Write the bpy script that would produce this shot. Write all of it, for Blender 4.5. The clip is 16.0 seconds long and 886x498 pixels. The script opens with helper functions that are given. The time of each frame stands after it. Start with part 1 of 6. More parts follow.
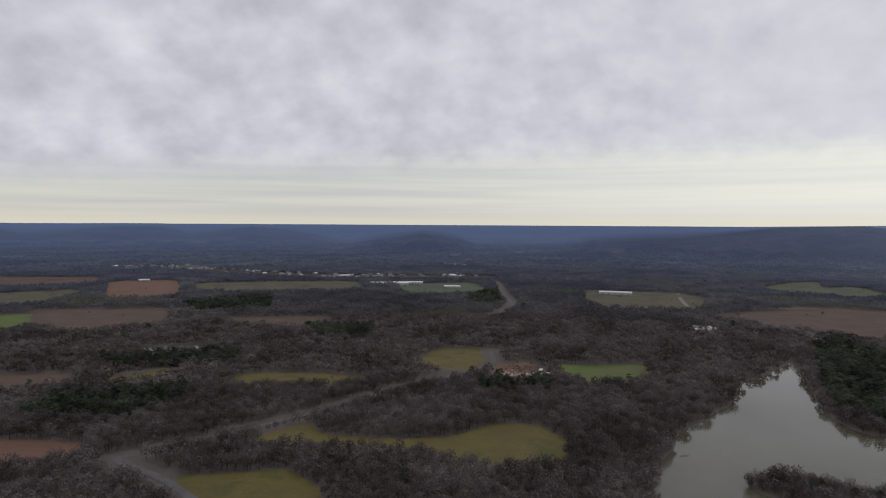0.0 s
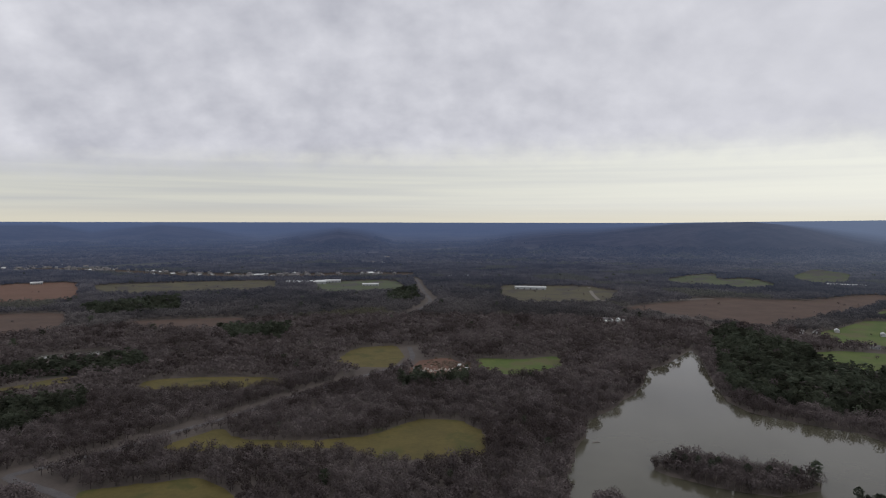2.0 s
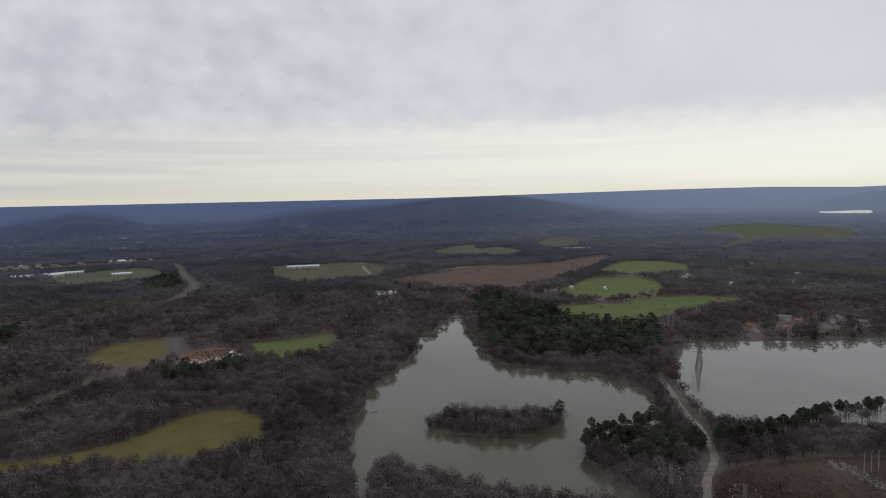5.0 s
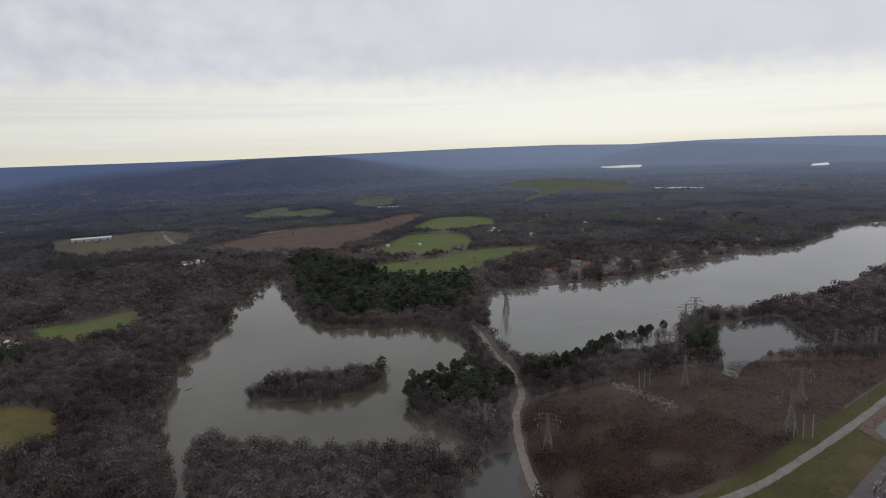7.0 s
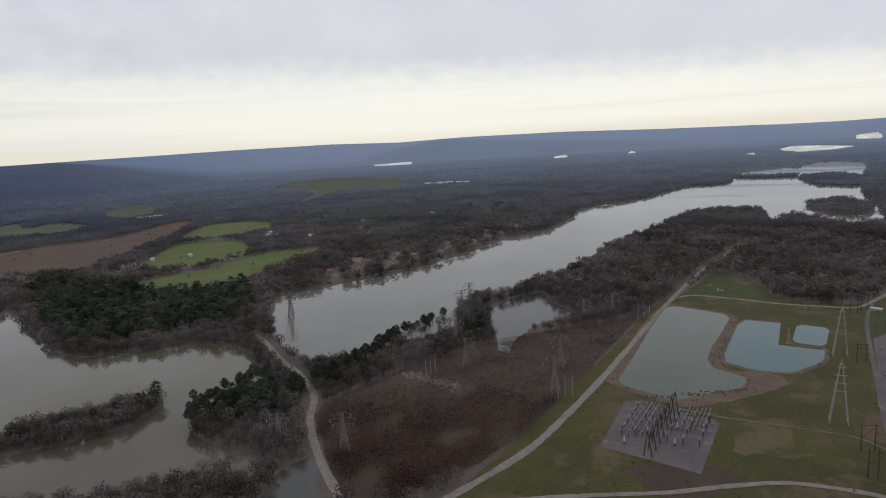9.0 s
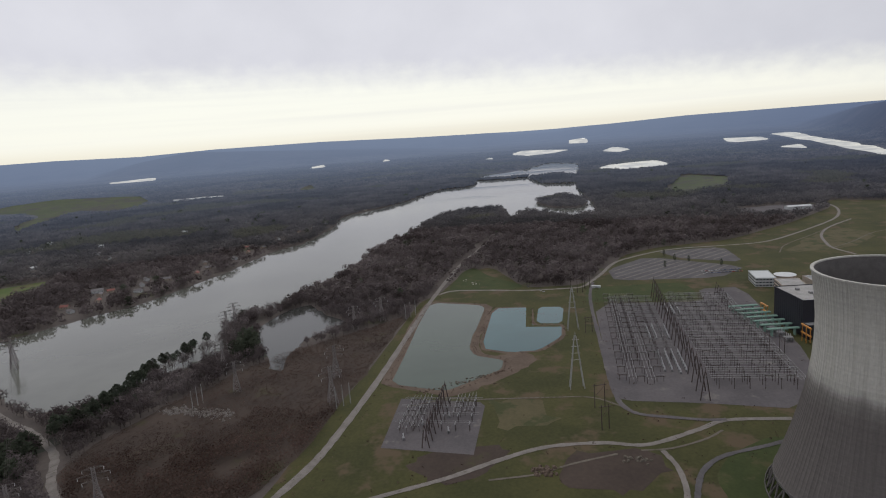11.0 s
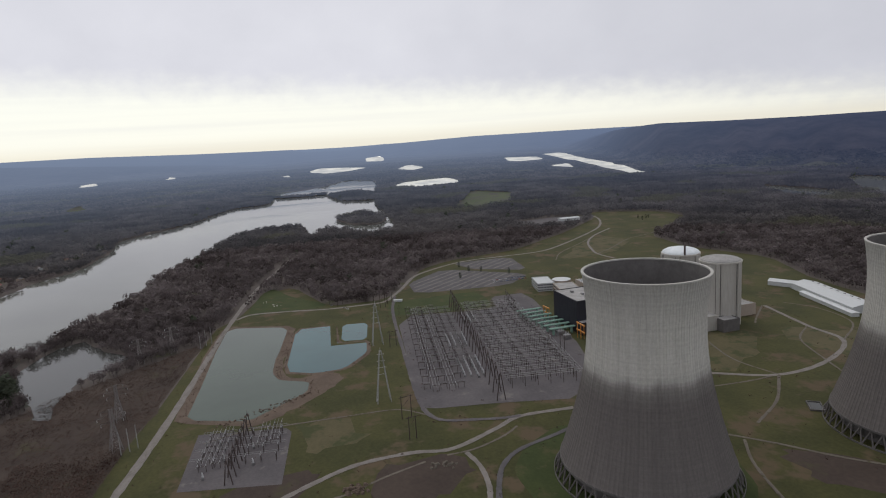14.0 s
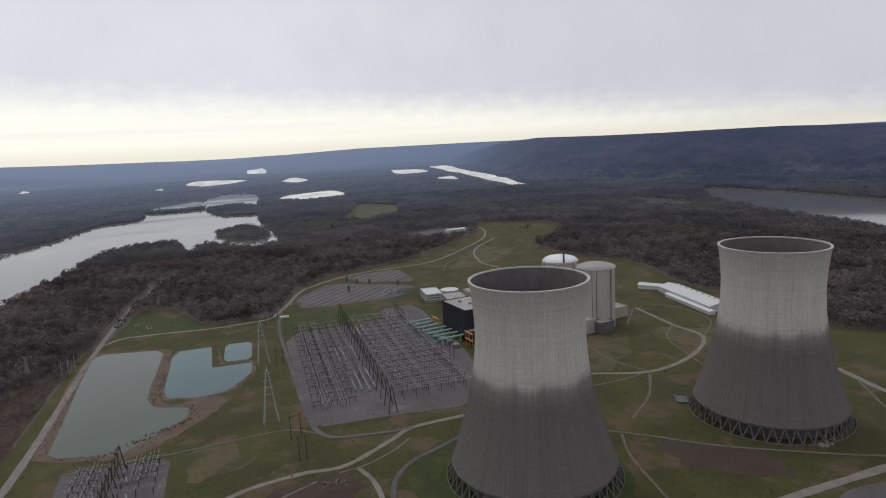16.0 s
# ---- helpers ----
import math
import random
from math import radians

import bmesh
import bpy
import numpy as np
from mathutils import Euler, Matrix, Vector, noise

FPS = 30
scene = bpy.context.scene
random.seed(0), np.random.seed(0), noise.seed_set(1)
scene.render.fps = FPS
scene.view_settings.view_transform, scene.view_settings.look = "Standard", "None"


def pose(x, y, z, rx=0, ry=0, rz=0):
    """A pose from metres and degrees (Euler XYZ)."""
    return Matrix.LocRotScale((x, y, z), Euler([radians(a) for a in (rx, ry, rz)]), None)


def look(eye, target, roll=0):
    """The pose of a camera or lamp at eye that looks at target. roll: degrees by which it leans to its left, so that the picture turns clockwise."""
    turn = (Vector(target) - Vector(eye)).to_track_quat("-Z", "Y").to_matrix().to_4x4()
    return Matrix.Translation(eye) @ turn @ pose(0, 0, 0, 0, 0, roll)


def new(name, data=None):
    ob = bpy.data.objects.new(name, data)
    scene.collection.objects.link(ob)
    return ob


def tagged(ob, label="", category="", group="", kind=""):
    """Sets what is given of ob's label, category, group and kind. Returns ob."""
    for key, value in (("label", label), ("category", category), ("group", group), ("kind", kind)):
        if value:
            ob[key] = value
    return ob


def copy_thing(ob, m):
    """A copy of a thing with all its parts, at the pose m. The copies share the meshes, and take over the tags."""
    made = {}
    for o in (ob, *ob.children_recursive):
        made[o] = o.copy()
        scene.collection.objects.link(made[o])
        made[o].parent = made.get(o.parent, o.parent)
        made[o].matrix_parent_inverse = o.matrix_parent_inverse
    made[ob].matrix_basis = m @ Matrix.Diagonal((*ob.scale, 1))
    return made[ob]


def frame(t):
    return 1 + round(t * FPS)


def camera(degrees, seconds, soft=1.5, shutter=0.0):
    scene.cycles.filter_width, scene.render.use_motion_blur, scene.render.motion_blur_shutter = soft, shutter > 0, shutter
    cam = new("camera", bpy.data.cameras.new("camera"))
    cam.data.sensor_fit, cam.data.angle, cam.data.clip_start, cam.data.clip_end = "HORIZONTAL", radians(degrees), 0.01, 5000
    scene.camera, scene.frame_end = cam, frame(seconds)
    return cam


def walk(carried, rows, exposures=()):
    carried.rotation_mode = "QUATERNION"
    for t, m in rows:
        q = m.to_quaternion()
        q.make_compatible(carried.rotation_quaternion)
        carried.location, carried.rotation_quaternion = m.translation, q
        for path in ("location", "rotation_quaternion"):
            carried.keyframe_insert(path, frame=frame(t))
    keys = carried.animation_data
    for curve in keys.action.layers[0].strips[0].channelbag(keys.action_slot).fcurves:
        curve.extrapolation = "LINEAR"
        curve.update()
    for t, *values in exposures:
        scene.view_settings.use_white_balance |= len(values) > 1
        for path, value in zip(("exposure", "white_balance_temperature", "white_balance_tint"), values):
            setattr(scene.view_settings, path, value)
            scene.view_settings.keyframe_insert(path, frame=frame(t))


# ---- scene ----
# A drone hovers 237 m over the woods and turns from a farming valley to a power plant.
H = 237.0
cam = camera(71.0, 16.0, 1.1)
TURNS = [
    (0.0, 87.76, -0.39, 0.02),
    (0.5, 87.69, -0.35, -1.96),
    (1.0, 87.65, -0.24, -3.79),
    (1.5, 87.56, -0.26, -5.50),
    (2.0, 87.54, -0.16, -7.53),
    (2.5, 87.50, 0.04, -10.84),
    (3.0, 87.47, 0.22, -14.41),
    (3.5, 87.40, 0.38, -17.92),
    (4.0, 87.34, 0.63, -21.40),
    (6.3, 81.73, 1.51, -39.00),
    (6.5, 81.58, 1.62, -40.88),
    (7.0, 81.19, 1.88, -45.50),
    (7.5, 80.93, 2.18, -50.48),
    (8.0, 80.66, 2.52, -55.57),
    (8.5, 80.42, 2.86, -60.73),
    (9.0, 80.25, 3.17, -65.99),
    (9.2, 80.19, 3.22, -68.13),
    (11.3, 79.59, 4.34, -91.21),
    (11.5, 79.50, 4.34, -93.34),
    (12.0, 79.40, 4.44, -98.28),
    (12.5, 79.39, 4.46, -102.43),
    (13.0, 79.48, 4.38, -105.25),
    (13.5, 79.77, 3.97, -105.86),
    (14.0, 80.08, 3.47, -106.30),
    (14.5, 80.30, 3.22, -108.20),
    (15.0, 80.43, 3.18, -110.91),
    (15.5, 80.50, 3.13, -113.97),
    (16.0, 80.62, 3.05, -116.68),
]
walk(cam, [(t, pose(0, 0, H, rx, ry, rz)) for t, rx, ry, rz in TURNS],
     [(0.0, -0.06), (4.0, -0.06), (7.0, -0.02), (9.0, 0.02), (12.0, 0.10), (16.0, 0.12)])

# ---------------------------------------------------------------- world and sun
SUN_AZ, SUN_EL = radians(80), radians(62)


class Graph:
    """A small helper to write shader nodes in one line each."""

    def __init__(self, tree):
        self.tree = tree
        tree.nodes.clear()

    def node(self, kind, ins=None, **props):
        n = self.tree.nodes.new(kind)
        if "operation" in props:
            n.operation, n.use_clamp = props["operation"], props.get("use_clamp", False)
        if "interpolation_type" in props:
            n.interpolation_type = props["interpolation_type"]
        if "data_type" in props:
            n.data_type, n.blend_type = props["data_type"], props["blend_type"]
        if "attribute_name" in props:
            n.attribute_name = props["attribute_name"]
        if "sky_type" in props:
            n.sky_type, n.sun_disc = props["sky_type"], props["sun_disc"]
            n.sun_elevation, n.sun_rotation = props["sun_elevation"], props["sun_rotation"]
        for k, v in (ins or {}).items():
            if isinstance(v, bpy.types.NodeSocket):
                self.tree.links.new(v, n.inputs[k])
            else:
                n.inputs[k].default_value = v
        return n

    def math(self, op, a, b=0.0, c=0.0, clamp=False):
        return self.node("ShaderNodeMath", {0: a, 1: b, 2: c}, operation=op, use_clamp=clamp).outputs[0]

    def noise(self, vec, scale, detail=4.0, rough=0.55):
        return self.node("ShaderNodeTexNoise", {"Vector": vec, "Scale": scale, "Detail": detail, "Roughness": rough}).outputs["Fac"]

    def span(self, v, a, b, lo=0.0, hi=1.0, smooth=True):
        return self.node("ShaderNodeMapRange", {0: v, 1: a, 2: b, 3: lo, 4: hi},
                         interpolation_type="SMOOTHSTEP" if smooth else "LINEAR").outputs[0]

    def mix(self, f, a, b, blend="MIX"):
        n = self.node("ShaderNodeMix", data_type="RGBA", blend_type=blend)
        for i, v in ((0, f), (6, a), (7, b)):
            if isinstance(v, bpy.types.NodeSocket):
                self.tree.links.new(v, n.inputs[i])
            else:
                n.inputs[i].default_value = (*v, 1.0) if isinstance(v, tuple) and len(v) == 3 else v
        return n.outputs[2]

    def stretch(self, vec, s, turn=0.0):
        return self.node("ShaderNodeMapping", {"Vector": vec, "Scale": s, "Rotation": (0, 0, turn)}).outputs[0]


def build_world():
    world = bpy.data.worlds.new("overcast_sky")
    scene.world = world
    world.use_nodes = True
    g = Graph(world.node_tree)
    co = g.node("ShaderNodeTexCoord").outputs["Generated"]
    xyz = g.node("ShaderNodeSeparateXYZ", {0: co})
    x, y, z = xyz.outputs
    flat = g.math("SQRT", g.math("ADD", g.math("MULTIPLY", x, x), g.math("MULTIPLY", y, y)))
    rise = g.math("DIVIDE", z, g.math("MAXIMUM", flat, 0.02))
    # place on the underside of the cloud deck
    up = g.math("ADD", g.math("MAXIMUM", z, 0.0), 0.62)
    deck = g.node("ShaderNodeCombineXYZ", {0: g.math("DIVIDE", x, up), 1: g.math("DIVIDE", y, up), 2: 0.0}).outputs[0]
    big = g.noise(deck, 2.2, 3.0, 0.5)
    cells = g.noise(deck, 8.5, 4.0, 0.5)
    fibres = g.noise(deck, 21.0, 3.0, 0.55)
    ruffled = g.span(g.math("SUBTRACT", y, g.math("MULTIPLY", x, 0.65)), -0.1, 0.9, 0.22, 1.0)
    blotch = g.math("ADD", g.math("MULTIPLY", g.math("SUBTRACT", cells, 0.5), 1.55), g.math("MULTIPLY", g.math("SUBTRACT", fibres, 0.5), 0.5))
    tone = g.math("ADD", g.math("MULTIPLY", blotch, ruffled), g.math("MULTIPLY", g.math("SUBTRACT", big, 0.5), 0.5))
    tone = g.math("ADD", tone, 0.5, clamp=True)
    cloud = g.mix(tone, (0.445, 0.455, 0.52), (0.745, 0.75, 0.81))
    # the deck ends towards the south-west, over a strip of bright thin cloud
    toward = g.math("DIVIDE", g.math("ADD", g.math("MULTIPLY", x, 0.64), g.math("MULTIPLY", y, 0.77)), g.math("MAXIMUM", flat, 0.02))
    edge = g.math("ADD", g.math("MULTIPLY", toward, 0.066), 0.052)
    edge = g.math("ADD", edge, g.math("MULTIPLY", g.math("SUBTRACT", fibres, 0.5), 0.035))
    inside = g.span(g.math("SUBTRACT", rise, edge), -0.035, 0.03)
    streak_co = g.node("ShaderNodeCombineXYZ", {0: g.math("MULTIPLY", x, 1.6), 1: g.math("MULTIPLY", y, 1.6), 2: g.math("MULTIPLY", rise, 60.0)}).outputs[0]
    streaks = g.span(g.noise(streak_co, 1.0, 3.0, 0.5), 0.35, 0.72)
    sunward = g.math("ADD", g.math("MULTIPLY", x, math.sin(SUN_AZ)), g.math("MULTIPLY", y, math.cos(SUN_AZ)))
    glow = g.span(sunward, -0.1, 1.0)
    thin = g.mix(streaks, (0.705, 0.70, 0.635), (0.58, 0.585, 0.58))
    thin = g.mix(glow, thin, g.mix(streaks, (0.95, 0.945, 0.86), (0.88, 0.875, 0.82)))
    low = g.span(rise, 0.0, 0.03)
    thin = g.mix(low, g.mix(0.55, thin, (0.80, 0.74, 0.58)), thin)
    cloud = g.mix(g.math("MULTIPLY", glow, 0.26), cloud, (0.86, 0.86, 0.90))
    south = g.math("ADD", g.math("MULTIPLY", x, math.sin(radians(155))), g.math("MULTIPLY", y, math.cos(radians(155))))
    cloud = g.mix(g.span(south, 0.45, 1.0, 0.0, 0.42), cloud, (0.44, 0.45, 0.50))
    clear = g.node("ShaderNodeTexSky", sky_type="NISHITA", sun_disc=False, sun_elevation=SUN_EL, sun_rotation=SUN_AZ).outputs[0]
    veil = g.mix(0.10, thin, g.mix(1.0, clear, (0.1, 0.1, 0.1), "MULTIPLY"))
    sky = g.mix(inside, veil, cloud)
    below = g.span(z, -0.02, 0.0)
    sky = g.mix(below, (0.10, 0.11, 0.14), sky)
    bg = g.node("ShaderNodeBackground", {"Color": sky, "Strength": 1.0})
    out = g.node("ShaderNodeOutputWorld")
    g.tree.links.new(bg.outputs[0], out.inputs[0])


build_world()
sun = new("sun", bpy.data.lights.new("sun", "SUN"))
sun.data.energy, sun.data.angle, sun.data.color = 0.7, radians(25), (1.0, 0.95, 0.86)
sun.matrix_world = look((0, 0, 900), (-900 * math.sin(SUN_AZ), -900 * math.cos(SUN_AZ), 900 - 900 * math.tan(SUN_EL)))


# ---------------------------------------------------------------- materials
def matte(name, low, high, size, rough=0.9, fine=None, bump=0.0, bump_size=1.0, spots=None, spec=0.25, tint=False, stretch=None):
    """A rough material: two colours mixed by coarse and fine noise, with an optional third in patches."""
    m = bpy.data.materials.new(name)
    m.use_nodes = True
    g = Graph(m.node_tree)
    co = g.node("ShaderNodeNewGeometry").outputs["Position"]
    if stretch:
        co = g.stretch(co, stretch)
    a = g.span(g.noise(co, 1.0 / size, 5.0, 0.6), 0.3, 0.7)
    b = g.noise(co, 1.0 / (fine or size / 9.0), 3.0, 0.6)
    f = g.math("ADD", g.math("MULTIPLY", a, 0.6), g.math("MULTIPLY", g.span(b, 0.25, 0.75), 0.4))
    col = g.mix(f, low, high)
    if spots:
        colour, where, s = spots
        col = g.mix(g.span(g.noise(co, 1.0 / s, 4.0, 0.65), where, where + 0.12), col, colour)
    if tint:
        t = g.node("ShaderNodeAttribute", attribute_name="tint").outputs["Fac"]
        r = g.node("ShaderNodeNewGeometry").outputs["Random Per Island"]
        col = g.mix(1.0, col, g.mix(t, (0.56, 0.51, 0.50), (1.42, 1.37, 1.36)), "MULTIPLY")
        col = g.mix(1.0, col, g.mix(r, (0.92, 0.92, 0.92), (1.07, 1.07, 1.07)), "MULTIPLY")
    if tint:
        lit = g.node("ShaderNodeBsdfDiffuse", {"Color": col})
        through_light = g.node("ShaderNodeBsdfTranslucent", {"Color": col})
        p = g.node("ShaderNodeMixShader", {0: 0.45})
        g.tree.links.new(lit.outputs[0], p.inputs[1])
        g.tree.links.new(through_light.outputs[0], p.inputs[2])
    else:
        p = g.node("ShaderNodeBsdfPrincipled", {"Base Color": col, "Roughness": rough, "Specular IOR Level": spec})
    if bump:
        h = g.node("ShaderNodeBump", {"Height": g.noise(co, 1.0 / bump_size, 3.0, 0.6), "Strength": 1.0, "Distance": bump})
        g.tree.links.new(h.outputs[0], p.inputs["Normal"])
    out = g.node("ShaderNodeOutputMaterial")
    g.tree.links.new(p.outputs[0], out.inputs[0])
    return m


def plain(name, colour, rough=0.6, metal=0.0, vary=0.15):
    """A painted or metal surface, slightly uneven from piece to piece and with faint grime."""
    m = bpy.data.materials.new(name)
    m.use_nodes = True
    g = Graph(m.node_tree)
    co = g.node("ShaderNodeNewGeometry").outputs["Position"]
    r = g.node("ShaderNodeObjectInfo").outputs["Random"]
    f = g.math("ADD", g.math("MULTIPLY", r, 0.5), g.math("MULTIPLY", g.noise(co, 0.3, 4.0), 0.5))
    dark = tuple(c * (1 - vary * 1.6) for c in colour)
    light = tuple(min(1.0, c * (1 + vary)) for c in colour)
    p = g.node("ShaderNodeBsdfPrincipled", {"Base Color": g.mix(f, dark, light), "Roughness": rough, "Metallic": metal})
    out = g.node("ShaderNodeOutputMaterial")
    g.tree.links.new(p.outputs[0], out.inputs[0])
    return m


def water_material(name, murk, ripple, size, sheen=0.0, ior=1.33):
    m = bpy.data.materials.new(name)
    m.use_nodes = True
    g = Graph(m.node_tree)
    co = g.node("ShaderNodeNewGeometry").outputs["Position"]
    cloudy = g.span(g.noise(co, 1.0 / 140.0, 4.0, 0.6), 0.3, 0.7)
    col = g.mix(cloudy, tuple(c * 0.85 for c in murk), tuple(c * 1.12 for c in murk))
    p = g.node("ShaderNodeBsdfPrincipled", {"Base Color": col, "Roughness": 0.06, "IOR": ior, "Metallic": sheen, "Specular IOR Level": 0.5})
    calm = g.span(g.noise(co, 1.0 / 90.0, 3.0, 0.6), 0.35, 0.65, 0.35, 1.0)
    h = g.math("MULTIPLY", g.noise(co, 1.0 / size, 3.0, 0.6), calm)
    b = g.node("ShaderNodeBump", {"Height": h, "Strength": 1.0, "Distance": ripple})
    g.tree.links.new(b.outputs[0], p.inputs["Normal"])
    out = g.node("ShaderNodeOutputMaterial")
    g.tree.links.new(p.outputs[0], out.inputs[0])
    return m


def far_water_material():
    """Water kilometres off on the backdrop, the low bright sky's reflection put in as emission."""
    m = bpy.data.materials.new("far_glowing_water")
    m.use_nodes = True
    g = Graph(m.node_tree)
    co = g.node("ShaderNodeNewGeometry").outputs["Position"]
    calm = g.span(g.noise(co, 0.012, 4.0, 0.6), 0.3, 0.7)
    # pale glow in place of the reflected sky
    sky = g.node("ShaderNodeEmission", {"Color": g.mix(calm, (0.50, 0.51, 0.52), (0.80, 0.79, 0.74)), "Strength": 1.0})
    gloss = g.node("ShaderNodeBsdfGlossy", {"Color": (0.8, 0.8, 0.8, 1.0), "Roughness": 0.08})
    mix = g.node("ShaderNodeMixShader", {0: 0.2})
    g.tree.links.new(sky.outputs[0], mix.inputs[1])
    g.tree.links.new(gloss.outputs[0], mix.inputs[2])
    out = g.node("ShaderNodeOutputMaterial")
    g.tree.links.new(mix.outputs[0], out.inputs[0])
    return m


def tower_concrete():
    """Board-marked concrete: pale above, weathered dark below an uneven line, with streaks and pour rings."""
    m = bpy.data.materials.new("weathered_concrete")
    m.use_nodes = True
    g = Graph(m.node_tree)
    co = g.node("ShaderNodeTexCoord").outputs["Object"]
    x, y, z = g.node("ShaderNodeSeparateXYZ", {0: co}).outputs
    turn = g.math("ARCTAN2", y, x)
    around = g.node("ShaderNodeCombineXYZ", {0: g.math("MULTIPLY", g.math("COSINE", turn), 48.0), 1: g.math("MULTIPLY", g.math("SINE", turn), 48.0), 2: g.math("MULTIPLY", z, 0.035)}).outputs[0]
    streak = g.noise(around, 0.42, 5.0, 0.65)
    wide = g.noise(around, 0.06, 3.0, 0.5)
    rings = g.noise(g.node("ShaderNodeCombineXYZ", {0: 0.0, 1: 0.0, 2: z}).outputs[0], 0.45, 4.0, 0.7)
    grain = g.noise(co, 0.5, 5.0, 0.65)
    height = g.math("ADD", z, g.math("MULTIPLY", g.math("SUBTRACT", streak, 0.5), 5.0))
    height = g.math("ADD", height, g.math("MULTIPLY", g.math("SUBTRACT", wide, 0.5), 9.0))
    pale = g.math("ADD", g.math("MULTIPLY", g.span(height, 75.0, 84.0), 0.55), g.math("MULTIPLY", g.span(height, 62.0, 94.0), 0.45))
    top = g.math("MULTIPLY", g.span(height, 112.0, 142.0), 0.45)
    light = g.mix(g.span(streak, 0.3, 0.7), (0.46, 0.445, 0.40), (0.53, 0.515, 0.47))
    light = g.mix(top, light, (0.30, 0.295, 0.275))
    dark = g.mix(g.span(streak, 0.3, 0.7), (0.126, 0.114, 0.107), (0.146, 0.132, 0.124))
    col = g.mix(pale, dark, light)
    band = g.math("MULTIPLY", g.span(rings, 0.35, 0.7), 1.0)
    col = g.mix(1.0, col, g.mix(band, (0.92, 0.92, 0.92), (1.06, 1.06, 1.06)), "MULTIPLY")
    col = g.mix(1.0, col, g.mix(g.span(grain, 0.3, 0.7), (0.92, 0.92, 0.92), (1.08, 1.08, 1.08)), "MULTIPLY")
    drip = g.span(g.noise(around, 0.9, 3.0, 0.6), 0.62, 0.75)
    col = g.mix(g.math("MULTIPLY", drip, g.span(z, 84.0, 140.0, 0.06, 0.36)), col, (0.13, 0.125, 0.115))
    p = g.node("ShaderNodeBsdfPrincipled", {"Base Color": col, "Roughness": 0.92, "Specular IOR Level": 0.2})
    out = g.node("ShaderNodeOutputMaterial")
    g.tree.links.new(p.outputs[0], out.inputs[0])
    return m


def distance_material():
    """Woods and ridges many kilometres off, with blue haze painted in as emission."""
    m = bpy.data.materials.new("far_woods_painted_haze")
    m.use_nodes = True
    g = Graph(m.node_tree)
    far = g.node("ShaderNodeAttribute", attribute_name="far").outputs["Fac"]
    plan = g.node("ShaderNodeAttribute", attribute_name="plan").outputs["Vector"]
    patch = g.span(g.noise(plan, 1.6, 5.0, 0.6), 0.35, 0.65)
    fine = g.span(g.noise(plan, 9.0, 4.0, 0.7), 0.3, 0.7)
    field = g.span(g.noise(g.stretch(plan, (1, 1, 1), 0.4), 2.6, 2.0, 0.4), 0.58, 0.62)
    wood = g.mix(patch, (0.078, 0.073, 0.072), (0.150, 0.136, 0.130))
    wood = g.mix(1.0, wood, g.mix(fine, (0.6, 0.6, 0.6), (1.3, 1.3, 1.3)), "MULTIPLY")
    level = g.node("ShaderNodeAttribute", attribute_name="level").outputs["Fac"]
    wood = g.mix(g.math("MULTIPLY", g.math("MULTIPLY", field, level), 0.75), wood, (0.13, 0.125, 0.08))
    # slopes darkened in colour to stand for the crowns' self-shade
    slope_shade = g.mix(1.0, g.mix(patch, (0.034, 0.030, 0.034), (0.074, 0.062, 0.064)), g.mix(fine, (0.75, 0.75, 0.75), (1.25, 1.25, 1.25)), "MULTIPLY")
    wood = g.mix(level, slope_shade, wood)
    lit = g.node("ShaderNodeBsdfDiffuse", {"Color": wood})
    behind = g.node("ShaderNodeBsdfTranslucent", {"Color": wood})
    d = g.node("ShaderNodeMixShader", {0: 0.40})
    g.tree.links.new(lit.outputs[0], d.inputs[1])
    g.tree.links.new(behind.outputs[0], d.inputs[2])
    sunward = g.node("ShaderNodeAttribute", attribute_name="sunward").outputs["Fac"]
    # distance haze is put in as a blue glow, paler towards the sun
    painted_haze = g.node("ShaderNodeEmission", {"Color": g.mix(sunward, (0.088, 0.122, 0.222), (0.190, 0.240, 0.345)), "Strength": 1.0})
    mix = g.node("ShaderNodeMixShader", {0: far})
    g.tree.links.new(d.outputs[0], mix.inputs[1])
    g.tree.links.new(painted_haze.outputs[0], mix.inputs[2])
    out = g.node("ShaderNodeOutputMaterial")
    g.tree.links.new(mix.outputs[0], out.inputs[0])
    return m


M_FLOOR = matte("leaf_litter", (0.066, 0.055, 0.049), (0.100, 0.084, 0.075), 60, fine=4, spots=((0.06, 0.062, 0.03), 0.6, 90))
M_TWIGS = matte("bare_twigs", (0.096, 0.085, 0.085), (0.152, 0.135, 0.134), 120, fine=12, tint=True, spec=0.1)
M_BARK = matte("grey_bark", (0.13, 0.11, 0.095), (0.22, 0.19, 0.17), 3, spec=0.1)
M_PINE = matte("pine_needles", (0.064, 0.080, 0.060), (0.085, 0.100, 0.072), 60, fine=5, tint=True, spec=0.15)
M_PINEFLOOR = matte("needle_litter", (0.036, 0.040, 0.032), (0.052, 0.054, 0.042), 20, fine=3)
M_BRUSH = matte("brown_brush", (0.066, 0.046, 0.039), (0.108, 0.077, 0.065), 40, fine=6, tint=True, spec=0.1)
M_OLIVE = matte("dormant_pasture", (0.068, 0.058, 0.020), (0.116, 0.094, 0.031), 50, fine=5, spots=((0.066, 0.064, 0.02), 0.52, 45))
M_GREEN = matte("green_pasture", (0.048, 0.080, 0.018), (0.098, 0.122, 0.034), 60, fine=6, spots=((0.092, 0.088, 0.040), 0.50, 55))
